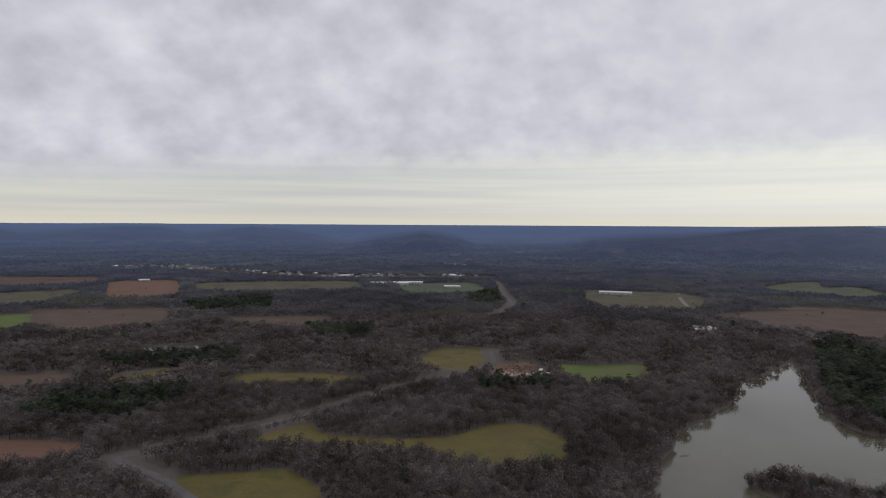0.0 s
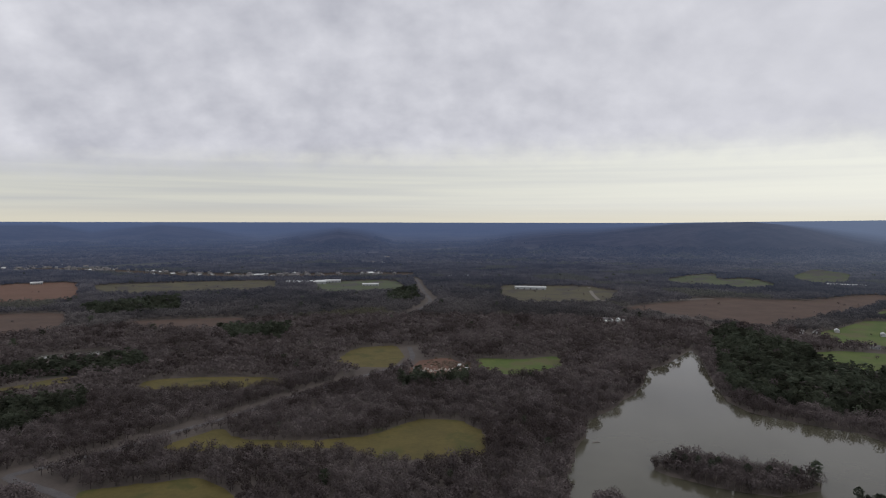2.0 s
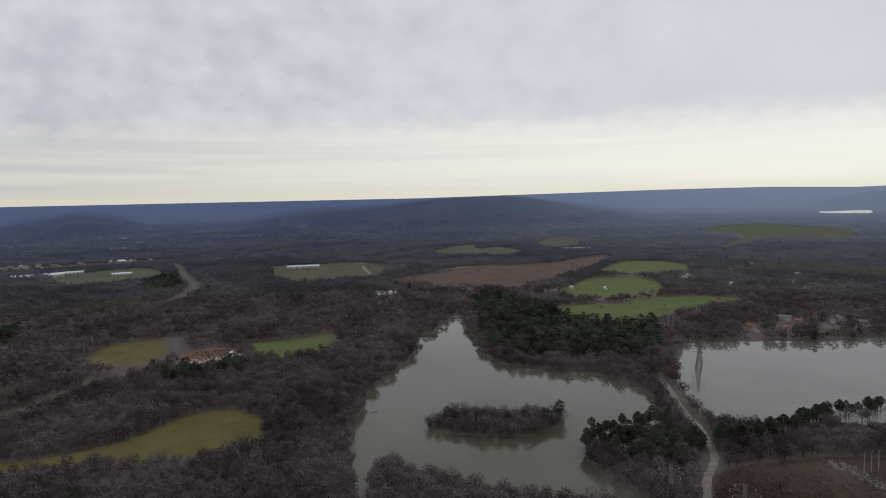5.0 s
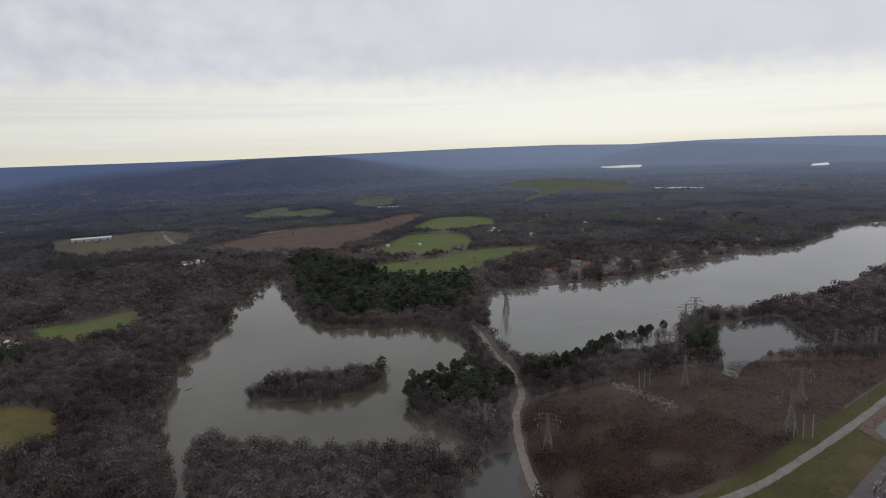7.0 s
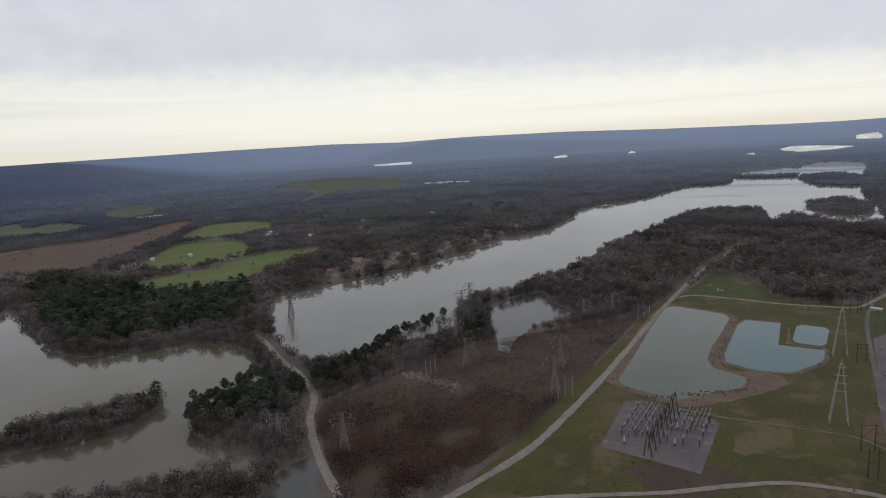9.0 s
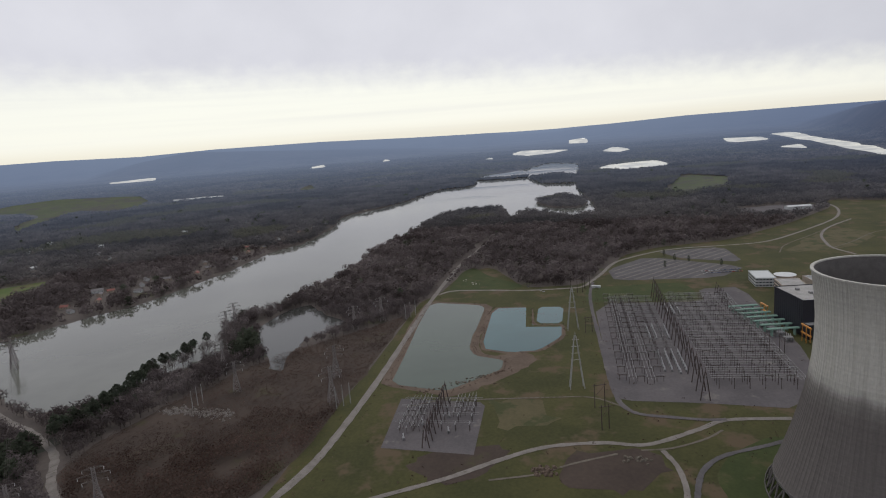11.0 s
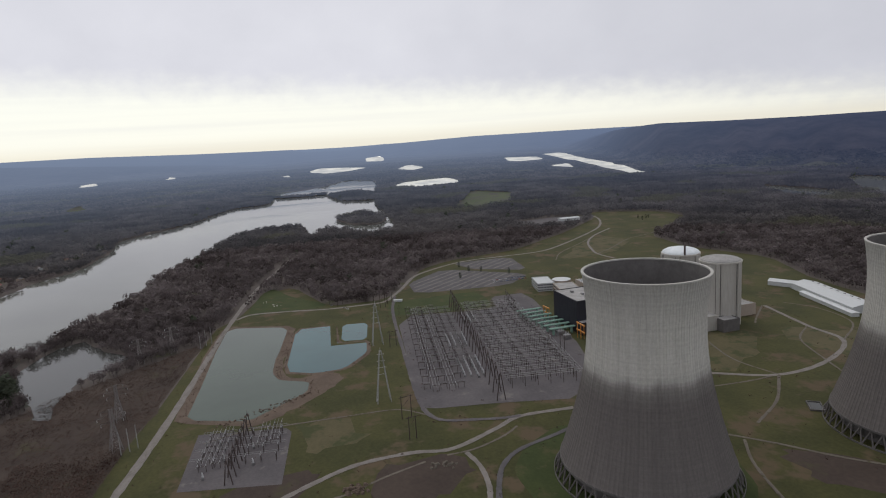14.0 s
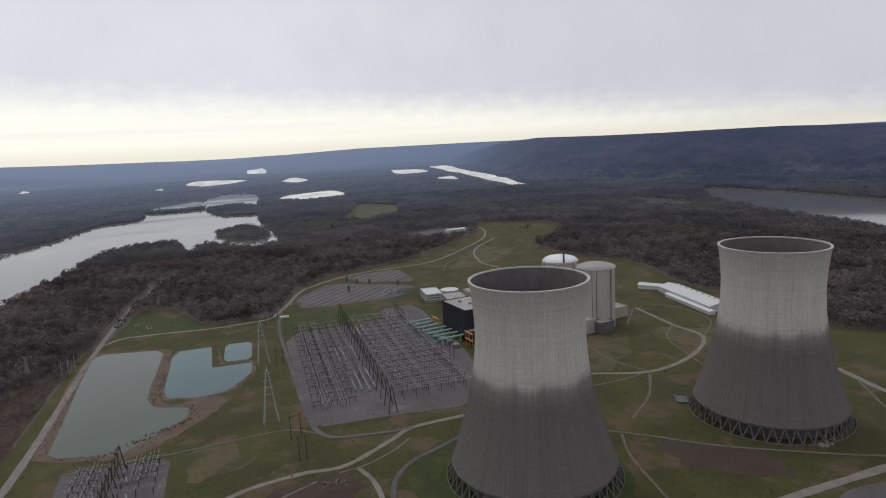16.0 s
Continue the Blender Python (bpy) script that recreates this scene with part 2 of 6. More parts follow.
# far pastures: distance haze is put into these two duller base colours
M_DULL = matte("dull_hazed_pasture", (0.056, 0.051, 0.032), (0.086, 0.078, 0.046), 90, fine=12, spots=((0.050, 0.044, 0.040), 0.50, 80))
M_HAZYGREEN = matte("hazed_far_pasture", (0.052, 0.068, 0.036), (0.078, 0.092, 0.050), 120, fine=14, spots=((0.060, 0.057, 0.055), 0.48, 75))
M_SOIL = matte("bare_field", (0.058, 0.038, 0.030), (0.096, 0.064, 0.050), 60, fine=7, spots=((0.080, 0.068, 0.038), 0.62, 70))
M_RED = matte("red_soil", (0.100, 0.054, 0.038), (0.138, 0.080, 0.058), 80, fine=7)
M_LAWN = matte("mown_grass", (0.028, 0.032, 0.009), (0.066, 0.062, 0.020), 60, fine=3.0, spots=((0.086, 0.063, 0.037), 0.53, 50))
M_WORN = matte("tan_grass", (0.062, 0.056, 0.026), (0.100, 0.084, 0.044), 30, fine=3, spots=((0.045, 0.050, 0.018), 0.5, 25))
M_LUSH = matte("lush_grass", (0.026, 0.039, 0.010), (0.048, 0.058, 0.017), 26, fine=2.5, spots=((0.060, 0.056, 0.022), 0.55, 18))
M_SCRUB = matte("scrub_ground", (0.036, 0.026, 0.021), (0.064, 0.047, 0.037), 45, fine=3.5, spots=((0.054, 0.048, 0.025), 0.58, 50))
M_BANK = matte("muddy_bank", (0.078, 0.056, 0.042), (0.130, 0.098, 0.074), 25, fine=3)
M_GRAVEL = matte("pale_gravel", (0.128, 0.115, 0.103), (0.215, 0.196, 0.179), 9, fine=1.2, spots=((0.100, 0.090, 0.070), 0.60, 7))
M_TRACK = matte("worn_track", (0.088, 0.076, 0.060), (0.140, 0.122, 0.100), 12, fine=1.5, spots=((0.062, 0.056, 0.030), 0.56, 9))
M_YARD = matte("grey_yard_gravel", (0.070, 0.064, 0.067), (0.118, 0.107, 0.109), 35, fine=2.5, spots=((0.150, 0.136, 0.128), 0.6, 26))
M_ASPHALT = matte("old_asphalt", (0.064, 0.060, 0.063), (0.112, 0.105, 0.106), 25, fine=2)
M_WATER = water_material("river_water", (0.105, 0.108, 0.092), 0.02, 5.0)
M_LAKE = water_material("muddy_water", (0.066, 0.063, 0.044), 0.012, 4.0)
M_POND = water_material("green_pond_water", (0.050, 0.070, 0.050), 0.010, 3.0)
M_TEAL = water_material("teal_pond_water", (0.036, 0.094, 0.098), 0.010, 3.0)
M_SLOUGH = water_material("dark_slough_water", (0.045, 0.046, 0.042), 0.008, 4.0)
M_FARGLOW = far_water_material()
M_TOWER = tower_concrete()
# concrete with the towers' inner shade put into its colour; dark walls too
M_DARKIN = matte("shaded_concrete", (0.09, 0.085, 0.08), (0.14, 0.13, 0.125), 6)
M_CONC = matte("plain_concrete", (0.33, 0.315, 0.28), (0.46, 0.44, 0.40), 14, fine=1.6, stretch=(1, 1, 0.12))
M_ROOF = matte("grey_roofing", (0.22, 0.215, 0.205), (0.36, 0.35, 0.335), 12, fine=1.5)
M_DOME = matte("white_dome_paint", (0.55, 0.59, 0.60), (0.72, 0.75, 0.76), 10)
M_NAVY = plain("navy_cladding", (0.018, 0.018, 0.026), 0.5)
M_WHITE = plain("white_sheet_metal", (0.50, 0.515, 0.51), 0.5)
M_STEEL = plain("galvanised_steel", (0.23, 0.225, 0.222), 0.6, 0.2)
M_RUST = plain("rusty_steel", (0.060, 0.042, 0.038), 0.75)
M_PYLON = plain("dull_lattice_steel", (0.21, 0.19, 0.18), 0.7)
M_PALE = plain("pale_steel", (0.33, 0.33, 0.315), 0.6)
M_INSUL = plain("porcelain", (0.48, 0.48, 0.48), 0.35)
M_MINT = plain("mint_green_paint", (0.20, 0.32, 0.26), 0.5)
M_ORANGE = plain("orange_paint", (0.52, 0.22, 0.035), 0.5)
M_WINDOW = plain("dark_glass", (0.03, 0.035, 0.04), 0.15)
M_BRICKISH = plain("tan_wall", (0.38, 0.32, 0.26), 0.8)
M_REDROOF = plain("red_roof", (0.19, 0.065, 0.05), 0.7)
M_TOWN = plain("town_wall", (0.24, 0.235, 0.23), 0.7, vary=0.4)
M_GREYROOF = plain("shingle_roof", (0.16, 0.15, 0.15), 0.85)
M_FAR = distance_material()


# ---------------------------------------------------------------- form of the land
NEAR, REACH = 2200.0, 2500.0
SPLIT = 3200.0
# crest lines of the ridges: distance, foot width, then (bearing, elevation) of the crest from the hover point
RIDGES = (
    (17000, 6000, ((-60, -.3), (-35, -.42), (-19, -.22), (1, -.14), (25, -.02), (40, .2), (48, .32), (56, .36), (62, .2), (68, .36), (77, .33), (85, .1), (92, -.02), (94, -.3), (98, -.38), (101, -.05), (109, .22), (120, .22), (135, .1), (200, 0))),
    (9500, 2600, ((-40, -1.43), (-36, -.5), (-34.1, -.95), (-32, -.83), (-28, -.38), (-24.6, -.36), (-22, -.97), (-17, -.33), (-14, -.6), (-11, -1.2), (-9, -1.43))),
    (6300, 1500, ((-8.5, -2.15), (-5, -1.5), (-2, -.9), (0, -1.2), (3, -2.15))),
    (6000, 1700, ((10, -2.26), (12.5, -1.95), (15, -1.45), (18.6, -1.08), (21, -1.05), (23, -.8), (26, -.4), (28, -.11), (31, .02), (34, .1), (36, -.15), (38, -.55), (41, -1.3), (44, -1.9), (47, -2.26))),
    (11000, 2500, ((58, -1.23), (62, -.3), (66, .3), (69, .1), (73, -.15), (80, -.6), (90, -1.23))),
    (0, 0.30, ((114, -1.2, 14000), (117, -1.1, 12000), (119, -.75, 10000), (121.5, -.05, 8000), (123, .15, 7000), (125.3, .32, 6000), (131, .2, 5400), (136, .16, 5200), (139, .18, 5000), (145, .18, 5000), (152, -.08, 5000), (165, .1, 5000), (185, 0, 5000), (200, -2.7, 5000))),
)


def smooth(v):
    v = np.clip(v, 0, 1)
    return v * v * (3 - 2 * v)


def land(x, y):
    """Height of the land at plan places before it is drawn in, in arrays; crests fit the hover view."""
    x, y = np.asarray(x, float), np.asarray(y, float)
    r, az = np.hypot(x, y), np.degrees(np.arctan2(x, y))
    z = np.zeros_like(r)
    for r0, w, crest in RIDGES:
        c = np.array(crest)
        if not r0:
            r0 = np.interp(az, c[:, 0], c[:, 2])
            w = w * r0
        wob = 0.05 * np.sin(az * 1.3 + 2.0) * np.sin(az * 0.9 + 1.0)
        el = np.interp(az, c[:, 0], c[:, 1], left=-88, right=-88)
        top = np.where(el > -80, H + np.tan(np.radians(np.maximum(el, -80))) * r0, 0)
        top = np.maximum(top, 0)
        climb = smooth((r - (r0 - w * (1 + wob * 2))) / (w * (1 + wob * 2)))
        fold = np.sin(az * 1.9 + np.sin(r / 900.0)) * np.sin(az * 0.73 + r / 1500.0)
        climb = climb + 0.16 * fold * climb * (1 - climb)
        z = np.maximum(z, top * np.minimum(climb, 1.0))
    return z


def lay(x, y, z=0.0):
    """From plan places to the model, whose far valley is drawn in towards a rim 4.7 km off and raised to fit the hover
    view.
    """
    x, y = np.asarray(x, float), np.asarray(y, float)
    r = np.maximum(np.hypot(x, y), 1e-6)
    d = np.where(r < NEAR, r, NEAR + REACH * (1 - np.exp(-np.maximum(r - NEAR, 0) / REACH)))
    k = d / r
    return np.stack([x * k, y * k, H - (H - (land(x, y) + z)) * k], -1)


def mesh_object(name, verts, faces, material, parent=None, smooth_shade=False):
    me = bpy.data.meshes.new(name)
    me.from_pydata([tuple(v) for v in verts], [], faces)
    me.materials.append(material)
    if smooth_shade:
        me.polygons.foreach_set("use_smooth", [True] * len(me.polygons))
    ob = new(name, me)
    ob.parent = parent
    return ob


def polar_sheet(name, radii, azimuths, material):
    a, r = np.meshgrid(np.radians(azimuths), radii)
    x, y = r * np.sin(a), r * np.cos(a)
    pts = lay(x.ravel(), y.ravel())
    n, w = len(radii), len(azimuths)
    faces = [(i * w + j, i * w + j + 1, (i + 1) * w + j + 1, (i + 1) * w + j) for i in range(n - 1) for j in range(w - 1)]
    ob = mesh_object(name, pts, faces, material, smooth_shade=True)
    return ob, x.ravel(), y.ravel()


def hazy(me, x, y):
    """Stores for each point of a far mesh how much painted haze it takes by distance and how near its bearing is to the
    sun's.
    """
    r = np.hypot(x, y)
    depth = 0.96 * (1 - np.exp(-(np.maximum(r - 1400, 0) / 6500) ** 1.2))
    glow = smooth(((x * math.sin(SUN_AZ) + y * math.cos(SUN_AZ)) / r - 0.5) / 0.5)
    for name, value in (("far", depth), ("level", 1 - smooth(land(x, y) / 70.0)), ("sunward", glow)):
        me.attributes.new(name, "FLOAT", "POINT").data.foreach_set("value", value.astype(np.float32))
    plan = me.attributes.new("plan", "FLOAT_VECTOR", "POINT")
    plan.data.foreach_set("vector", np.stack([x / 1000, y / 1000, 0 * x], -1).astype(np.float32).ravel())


def build_land():
    az = np.arange(-180, 180.01, 1.0)
    ground, _, _ = polar_sheet("ground", np.concatenate([[0.5], np.linspace(100, NEAR, 22), np.linspace(NEAR, SPLIT + 60, 12)[1:]]), az, M_FLOOR)
    tagged(ground, "brown leaf-littered valley floor under the woods", "ground", kind="structure")
    az = np.concatenate([np.arange(-180, -50, 2.0), np.arange(-50, 170, 0.25), np.arange(170, 180.01, 2.0)])
    radii = np.concatenate([np.linspace(SPLIT, 7000, 60), np.geomspace(7000, 20000, 70)[1:], [26000, 40000, 80000]])
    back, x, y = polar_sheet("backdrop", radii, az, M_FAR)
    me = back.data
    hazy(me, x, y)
    tagged(back, "wooded ridges and far valley floor, blue haze painted in", "hills", kind="structure")


build_land()

# ---------------------------------------------------------------- fields, water and roads
OPEN = []      # outlines that keep trees away
FIELD_OUT = [] # outlines of fields, for their hedges
ROADS = []     # lines that keep trees away, with their half width


def rounded(poly, turns=2, cut=0.14):
    p = np.array(poly, float)
    for _ in range(turns):
        q = np.roll(p, -1, 0)
        p = np.stack([p * (1 - cut) + q * cut, p * cut + q * (1 - cut)], 1).reshape(-1, 2)
    return p


def ragged(p, amount, seed):
    rs = np.random.RandomState(seed)
    n = len(p)
    d = np.roll(p, -1, 0) - np.roll(p, 1, 0)
    nrm = np.stack([-d[:, 1], d[:, 0]], 1) / (np.linalg.norm(d, axis=1)[:, None] + 1e-9)
    return p + nrm * (rs.rand(n, 1) - 0.5) * 2 * amount


def grown(poly, d):
    """The outline pushed outwards by d metres."""
    p = np.array(poly, float)
    q = np.roll(p, -1, 0)
    area = np.sum(p[:, 0] * q[:, 1] - q[:, 0] * p[:, 1])
    e = q - p
    n = np.stack([e[:, 1], -e[:, 0]], 1) / (np.linalg.norm(e, axis=1)[:, None] + 1e-9) * (1 if area > 0 else -1)
    m = n + np.roll(n, 1, 0)
    m = m / np.maximum(np.linalg.norm(m, axis=1)[:, None], 0.5)
    return [tuple(v) for v in p + m * d]


def sheet(name, poly, z, material, label, category, turns=2, rough_edge=0.0, clear=True, kind="structure"):
    """A patch of ground cover or water that lies on the land."""
    p = rounded(poly, turns) if turns else np.array(poly, float)
    if rough_edge:
        p = ragged(p, rough_edge, len(OPEN) + 3)
    if clear:
        OPEN.append(p)
    if category == "field":
        FIELD_OUT.append(p)
    bm = bmesh.new()
    bm.faces.new([bm.verts.new((a, b, 0)) for a, b in p])
    r = np.hypot(p[:, 0], p[:, 1])
    if r.max() > NEAR:
        step = 400.0 if r.max() < 9000 else 1500.0
        for axis in (0, 1):
            for c in np.arange(math.floor(p[:, axis].min() / step) * step, p[:, axis].max(), step):
                at, way = [0, 0, 0], [0, 0, 0]
                at[axis], way[axis] = c, 1
                bmesh.ops.bisect_plane(bm, geom=bm.verts[:] + bm.edges[:] + bm.faces[:], plane_co=at, plane_no=way)
        bmesh.ops.triangulate(bm, faces=bm.faces[:])
    co = np.array([v.co[:] for v in bm.verts])
    extra = z * np.maximum(1.0, np.hypot(co[:, 0], co[:, 1]) / 1500.0) ** 2
    extra = np.minimum(extra, 5.0)
    out = lay(co[:, 0], co[:, 1], extra)
    for v, q in zip(bm.verts, out):
        v.co = q
    bm.normal_update()
    if sum(f.normal.z * f.calc_area() for f in bm.faces) < 0:
        bmesh.ops.reverse_faces(bm, faces=bm.faces[:])
    me = bpy.data.meshes.new(name)
    bm.to_mesh(me)
    bm.free()
    me.materials.append(material)
    return tagged(new(name, me), label, category, kind=kind)


def line_points(pts, steps=10):
    """A smooth line through the given plan points."""
    p = np.array(pts, float)
    p = np.vstack([2 * p[0] - p[1], p, 2 * p[-1] - p[-2]])
    out = []
    for i in range(1, len(p) - 2):
        a, b, c, d = p[i - 1:i + 3]
        for t in np.arange(steps) / steps:
            out.append(0.5 * (2 * b + (c - a) * t + (2 * a - 5 * b + 4 * c - d) * t * t + (3 * b - a - 3 * c + d) * t ** 3))
    out.append(p[-2])
    return np.array(out)


def road(name, pts, width, material, label, z=0.32, clear=6.0):
    p = line_points(pts)
    d = np.gradient(p, axis=0)
    nrm = np.stack([-d[:, 1], d[:, 0]], 1) / (np.linalg.norm(d, axis=1)[:, None] + 1e-9)
    rs = np.random.RandomState(len(ROADS))
    w = width / 2 * (1 + 0.30 * (rs.rand(len(p), 1) - 0.5))
    rows = [p + nrm * w, p + nrm * w * 0.5, p, p - nrm * w * 0.5, p - nrm * w]
    crown = [0, 0.05, 0.08, 0.05, 0]
    pts3 = np.concatenate([lay(q[:, 0], q[:, 1], z + c) for q, c in zip(rows, crown)])
    n = len(p)
    faces = [(k * n + i, (k + 1) * n + i, (k + 1) * n + i + 1, k * n + i + 1) for k in range(4) for i in range(n - 1)]
    ob = mesh_object(name, pts3, faces, material)
    ROADS.append((p, width / 2 + clear))
    return tagged(ob, label, "road", kind="structure")


F_O, F_G, F_B, F_R = "olive dormant pasture among bare woods", "bright green pasture with hedges around", "ploughed brown field beside woods", "red clay field beside woods"
for poly in (
    [(-318, 917), (-318, 970), (-214, 980), (-126, 964), (-108, 920), (-201, 904)],
    [(-212, 673), (-160, 733), (-135, 693), (-51, 676), (5, 683), (67, 738), (119, 724), (138, 686), (127, 614), (83, 608), (22, 612), (-13, 648), (-80, 658), (-136, 667), (-170, 656)],
    [(-47, 1067), (-8, 1176), (68, 1190), (78, 1094), (53, 1004), (-12, 1018)],
    [(-253, 570), (-195, 584), (-148, 592), (-113, 554), (-87, 480), (-169, 479)],
    [(-517, 936), (-439, 1013), (-414, 975), (-488, 913)],
    [(-1524, 2002), (-1308, 2193), (-1228, 2123), (-1167, 1766), (-1320, 1733)],
    [(-1002, 2475), (-341, 2600), (-291, 2221), (-843, 2130)],
    [(507, 2253), (830, 2236), (878, 2017), (748, 1792), (482, 1778), (451, 1963)],
    [(524, 2306), (823, 2151), (777, 1822), (676, 1738), (461, 1982)],
):
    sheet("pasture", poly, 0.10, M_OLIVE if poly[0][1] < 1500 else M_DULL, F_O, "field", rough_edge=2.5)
for poly in (
    [(186, 1000), (202, 1062), (265, 1042), (347, 1058), (336, 996), (286, 951), (230, 935)],
    [(-1192, 1546), (-1023, 1614), (-942, 1385), (-1043, 1351)],
    [(-190, 2486), (132, 2558), (173, 2194), (-121, 2087)],
    [(1246, 2427), (1495, 2655), (1658, 2722), (1487, 2421), (1664, 2485), (1595, 2191), (1408, 2106), (1338, 2246), (1252, 2274)],
    [(1881, 2518), (2334, 2940), (2269, 2610), (1954, 2262), (1793, 2264)],
    [(1323, 1453), (1605, 1629), (1708, 1554), (1675, 1410), (1576, 1308), (1457, 1303), (1341, 1338)],
    [(983, 1222), (1089, 1273), (1222, 1362), (1329, 1279), (1283, 1165), (1191, 1070), (1079, 1040), (991, 1067), (942, 1113)],
    [(811, 1035), (893, 1037), (962, 999), (1108, 1011), (1173, 975), (1239, 904), (1232, 865), (1106, 878), (1002, 850), (924, 828), (854, 826), (824, 889), (789, 918)],
):
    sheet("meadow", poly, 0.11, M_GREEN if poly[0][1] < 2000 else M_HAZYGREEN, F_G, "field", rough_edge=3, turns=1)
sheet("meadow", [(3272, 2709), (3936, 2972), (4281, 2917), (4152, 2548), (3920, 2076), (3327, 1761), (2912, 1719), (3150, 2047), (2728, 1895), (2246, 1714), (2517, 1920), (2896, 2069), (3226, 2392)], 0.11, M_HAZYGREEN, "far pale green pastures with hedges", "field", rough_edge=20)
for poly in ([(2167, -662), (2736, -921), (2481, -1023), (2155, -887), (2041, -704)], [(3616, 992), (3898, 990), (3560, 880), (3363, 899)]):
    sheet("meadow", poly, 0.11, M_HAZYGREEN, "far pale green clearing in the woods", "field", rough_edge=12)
for poly in (
    [(-733, 947), (-585, 970), (-540, 901), (-666, 861)],
    [(-584, 1545), (-295, 1588), (-261, 1479), (-393, 1416)],
    [(-1107, 1674), (-763, 1726), (-654, 1479), (-808, 1332), (-955, 1424)],
    [(-2024, 2661), (-1489, 2705), (-1370, 2447), (-1709, 2246)],
    [(695, 1619), (824, 1702), (1129, 1828), (1260, 1752), (1367, 1730), (1675, 1861), (1717, 1774), (1307, 1511), (1078, 1395), (898, 1304), (847, 1434), (787, 1564)],
):
    sheet("ploughed_field", poly, 0.12, M_SOIL, F_B, "field", rough_edge=2)
for poly in (
    [(-517, 667), (-394, 666), (-369, 633), (-458, 589)],
    [(-1353, 2498), (-1098, 2595), (-844, 1995), (-1067, 1936)],
):
    sheet("clay_field", poly, 0.13, M_RED, F_R, "field", rough_edge=2)

W_FAR = "pale far reach of the river between wooded banks"
sheet("water", [(612, 1082), (508, 974), (452, 932), (416, 868), (380, 812), (354, 787), (314, 742), (288, 724), (265, 697), (239, 640), (221, 612), (201, 573), (188, 539), (174, 492), (150, 420), (161, 420), (177, 465), (190, 493), (206, 514), (223, 484), (244, 455), (254, 432), (272, 405), (290, 381), (316, 347), (330, 331), (349, 322), (360, 329), (356, 350), (353, 369), (357, 391), (368, 418), (386, 437), (404, 448), (445, 443), (489, 444), (508, 457), (540, 499), (560, 530), (565, 578), (557, 626), (516, 666), (484, 710), (483, 765), (509, 837), (549, 925), (588, 1007)], 0.20, M_LAKE, "murky brown lake with a wooded island", "lake", rough_edge=2.5, turns=1)
sheet("water", [(369, 285), (351, 302), (312, 291), (284, 281), (258, 262), (297, 219), (326, 257)], 0.18, M_SLOUGH, "small dark slough beside the dirt road", "pond", rough_edge=2)
sheet("water", [(599, 512), (696, 602), (789, 669), (901, 618), (987, 550), (1289, 484), (1415, 473), (1509, 418), (1764, 398), (2007, 432), (2214, 309), (2410, 233), (2783, 146), (2880, -25), (3470, -42), (3751, -308), (4477, -575), (4062, -727), (3047, -520), (2457, -425), (1766, -360), (1673, -280), (1875, -176), (1718, -109), (1980, -112), (2025, -10), (1912, 93), (1578, 163), (1340, 223), (1153, 242), (1104, 253), (967, 305), (764, 311), (685, 315), (627, 364), (577, 396), (548, 431)], 0.21, M_WATER, "wide calm grey river between wooded banks", "river", rough_edge=5)
sheet("water", [(806, 300), (876, 283), (912, 256), (858, 224), (807, 176), (764, 196), (744, 214), (707, 218), (683, 226), (632, 213), (636, 229), (697, 254), (735, 280)], 0.19, M_SLOUGH, "quiet cove behind a narrow dyke", "pond", rough_edge=3)
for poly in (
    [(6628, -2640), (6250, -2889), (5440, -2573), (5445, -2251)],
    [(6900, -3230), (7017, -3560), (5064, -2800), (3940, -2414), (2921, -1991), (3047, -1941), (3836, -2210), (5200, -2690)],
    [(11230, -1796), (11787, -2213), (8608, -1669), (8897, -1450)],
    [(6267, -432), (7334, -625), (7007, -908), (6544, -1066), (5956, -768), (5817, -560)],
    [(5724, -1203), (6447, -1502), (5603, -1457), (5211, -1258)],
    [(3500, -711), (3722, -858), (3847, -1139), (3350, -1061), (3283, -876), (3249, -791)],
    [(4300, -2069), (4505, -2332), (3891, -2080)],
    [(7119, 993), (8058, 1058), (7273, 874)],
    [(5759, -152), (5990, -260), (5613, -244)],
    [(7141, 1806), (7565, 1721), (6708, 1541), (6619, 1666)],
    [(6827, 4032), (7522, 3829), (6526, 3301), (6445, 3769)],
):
    sheet("water", poly, 0.2, M_FARGLOW, W_FAR, "river", rough_edge=20)
for poly in (
    [(1918, -1785), (1576, -1783), (1471, -1651), (1610, -1602)],
    [(1977, -2271), (1527, -2238), (1128, -2119), (905, -2065), (647, -1487), (815, -1538), (967, -1601), (1163, -1657), (1595, -1891)],
):
    sheet("water", poly, 0.2, M_WATER, "broad grey reach of the river below the ridge", "river")
sheet("water", [(-578, 1162), (-467, 1205), (-438, 1172), (-545, 1137)], 0.2, M_WATER, "pale farm pond at the edge of woods", "pond")
sheet("water", [(1419, 1227), (1499, 1256), (1488, 1217), (1412, 1162), (1395, 1191)], 0.25, M_WATER, "small farm pond in a green pasture", "pond")

# the plant's clearing, with everything that lies on it
CLEARING = [(917, 58), (1067, 19), (1092, -31), (928, -75), (927, -163), (994, -213), (1119, -269), (1172, -345), (1208, -506), (1358, -693), (1530, -874), (1656, -927), (1525, -1086), (1393, -1068), (1202, -822), (1041, -797), (875, -841), (713, -770), (433, -727), (335, -787)] + [(120, -760), (-120, -400), (-60, -40), (150, 120), (330, 168), (422, 153), (595, 122), (738, 104), (879, 84)]
sheet("lawn", CLEARING, 0.10, M_LAWN, "wide patchy mown grass around the power plant", "grass", turns=1, rough_edge=2)
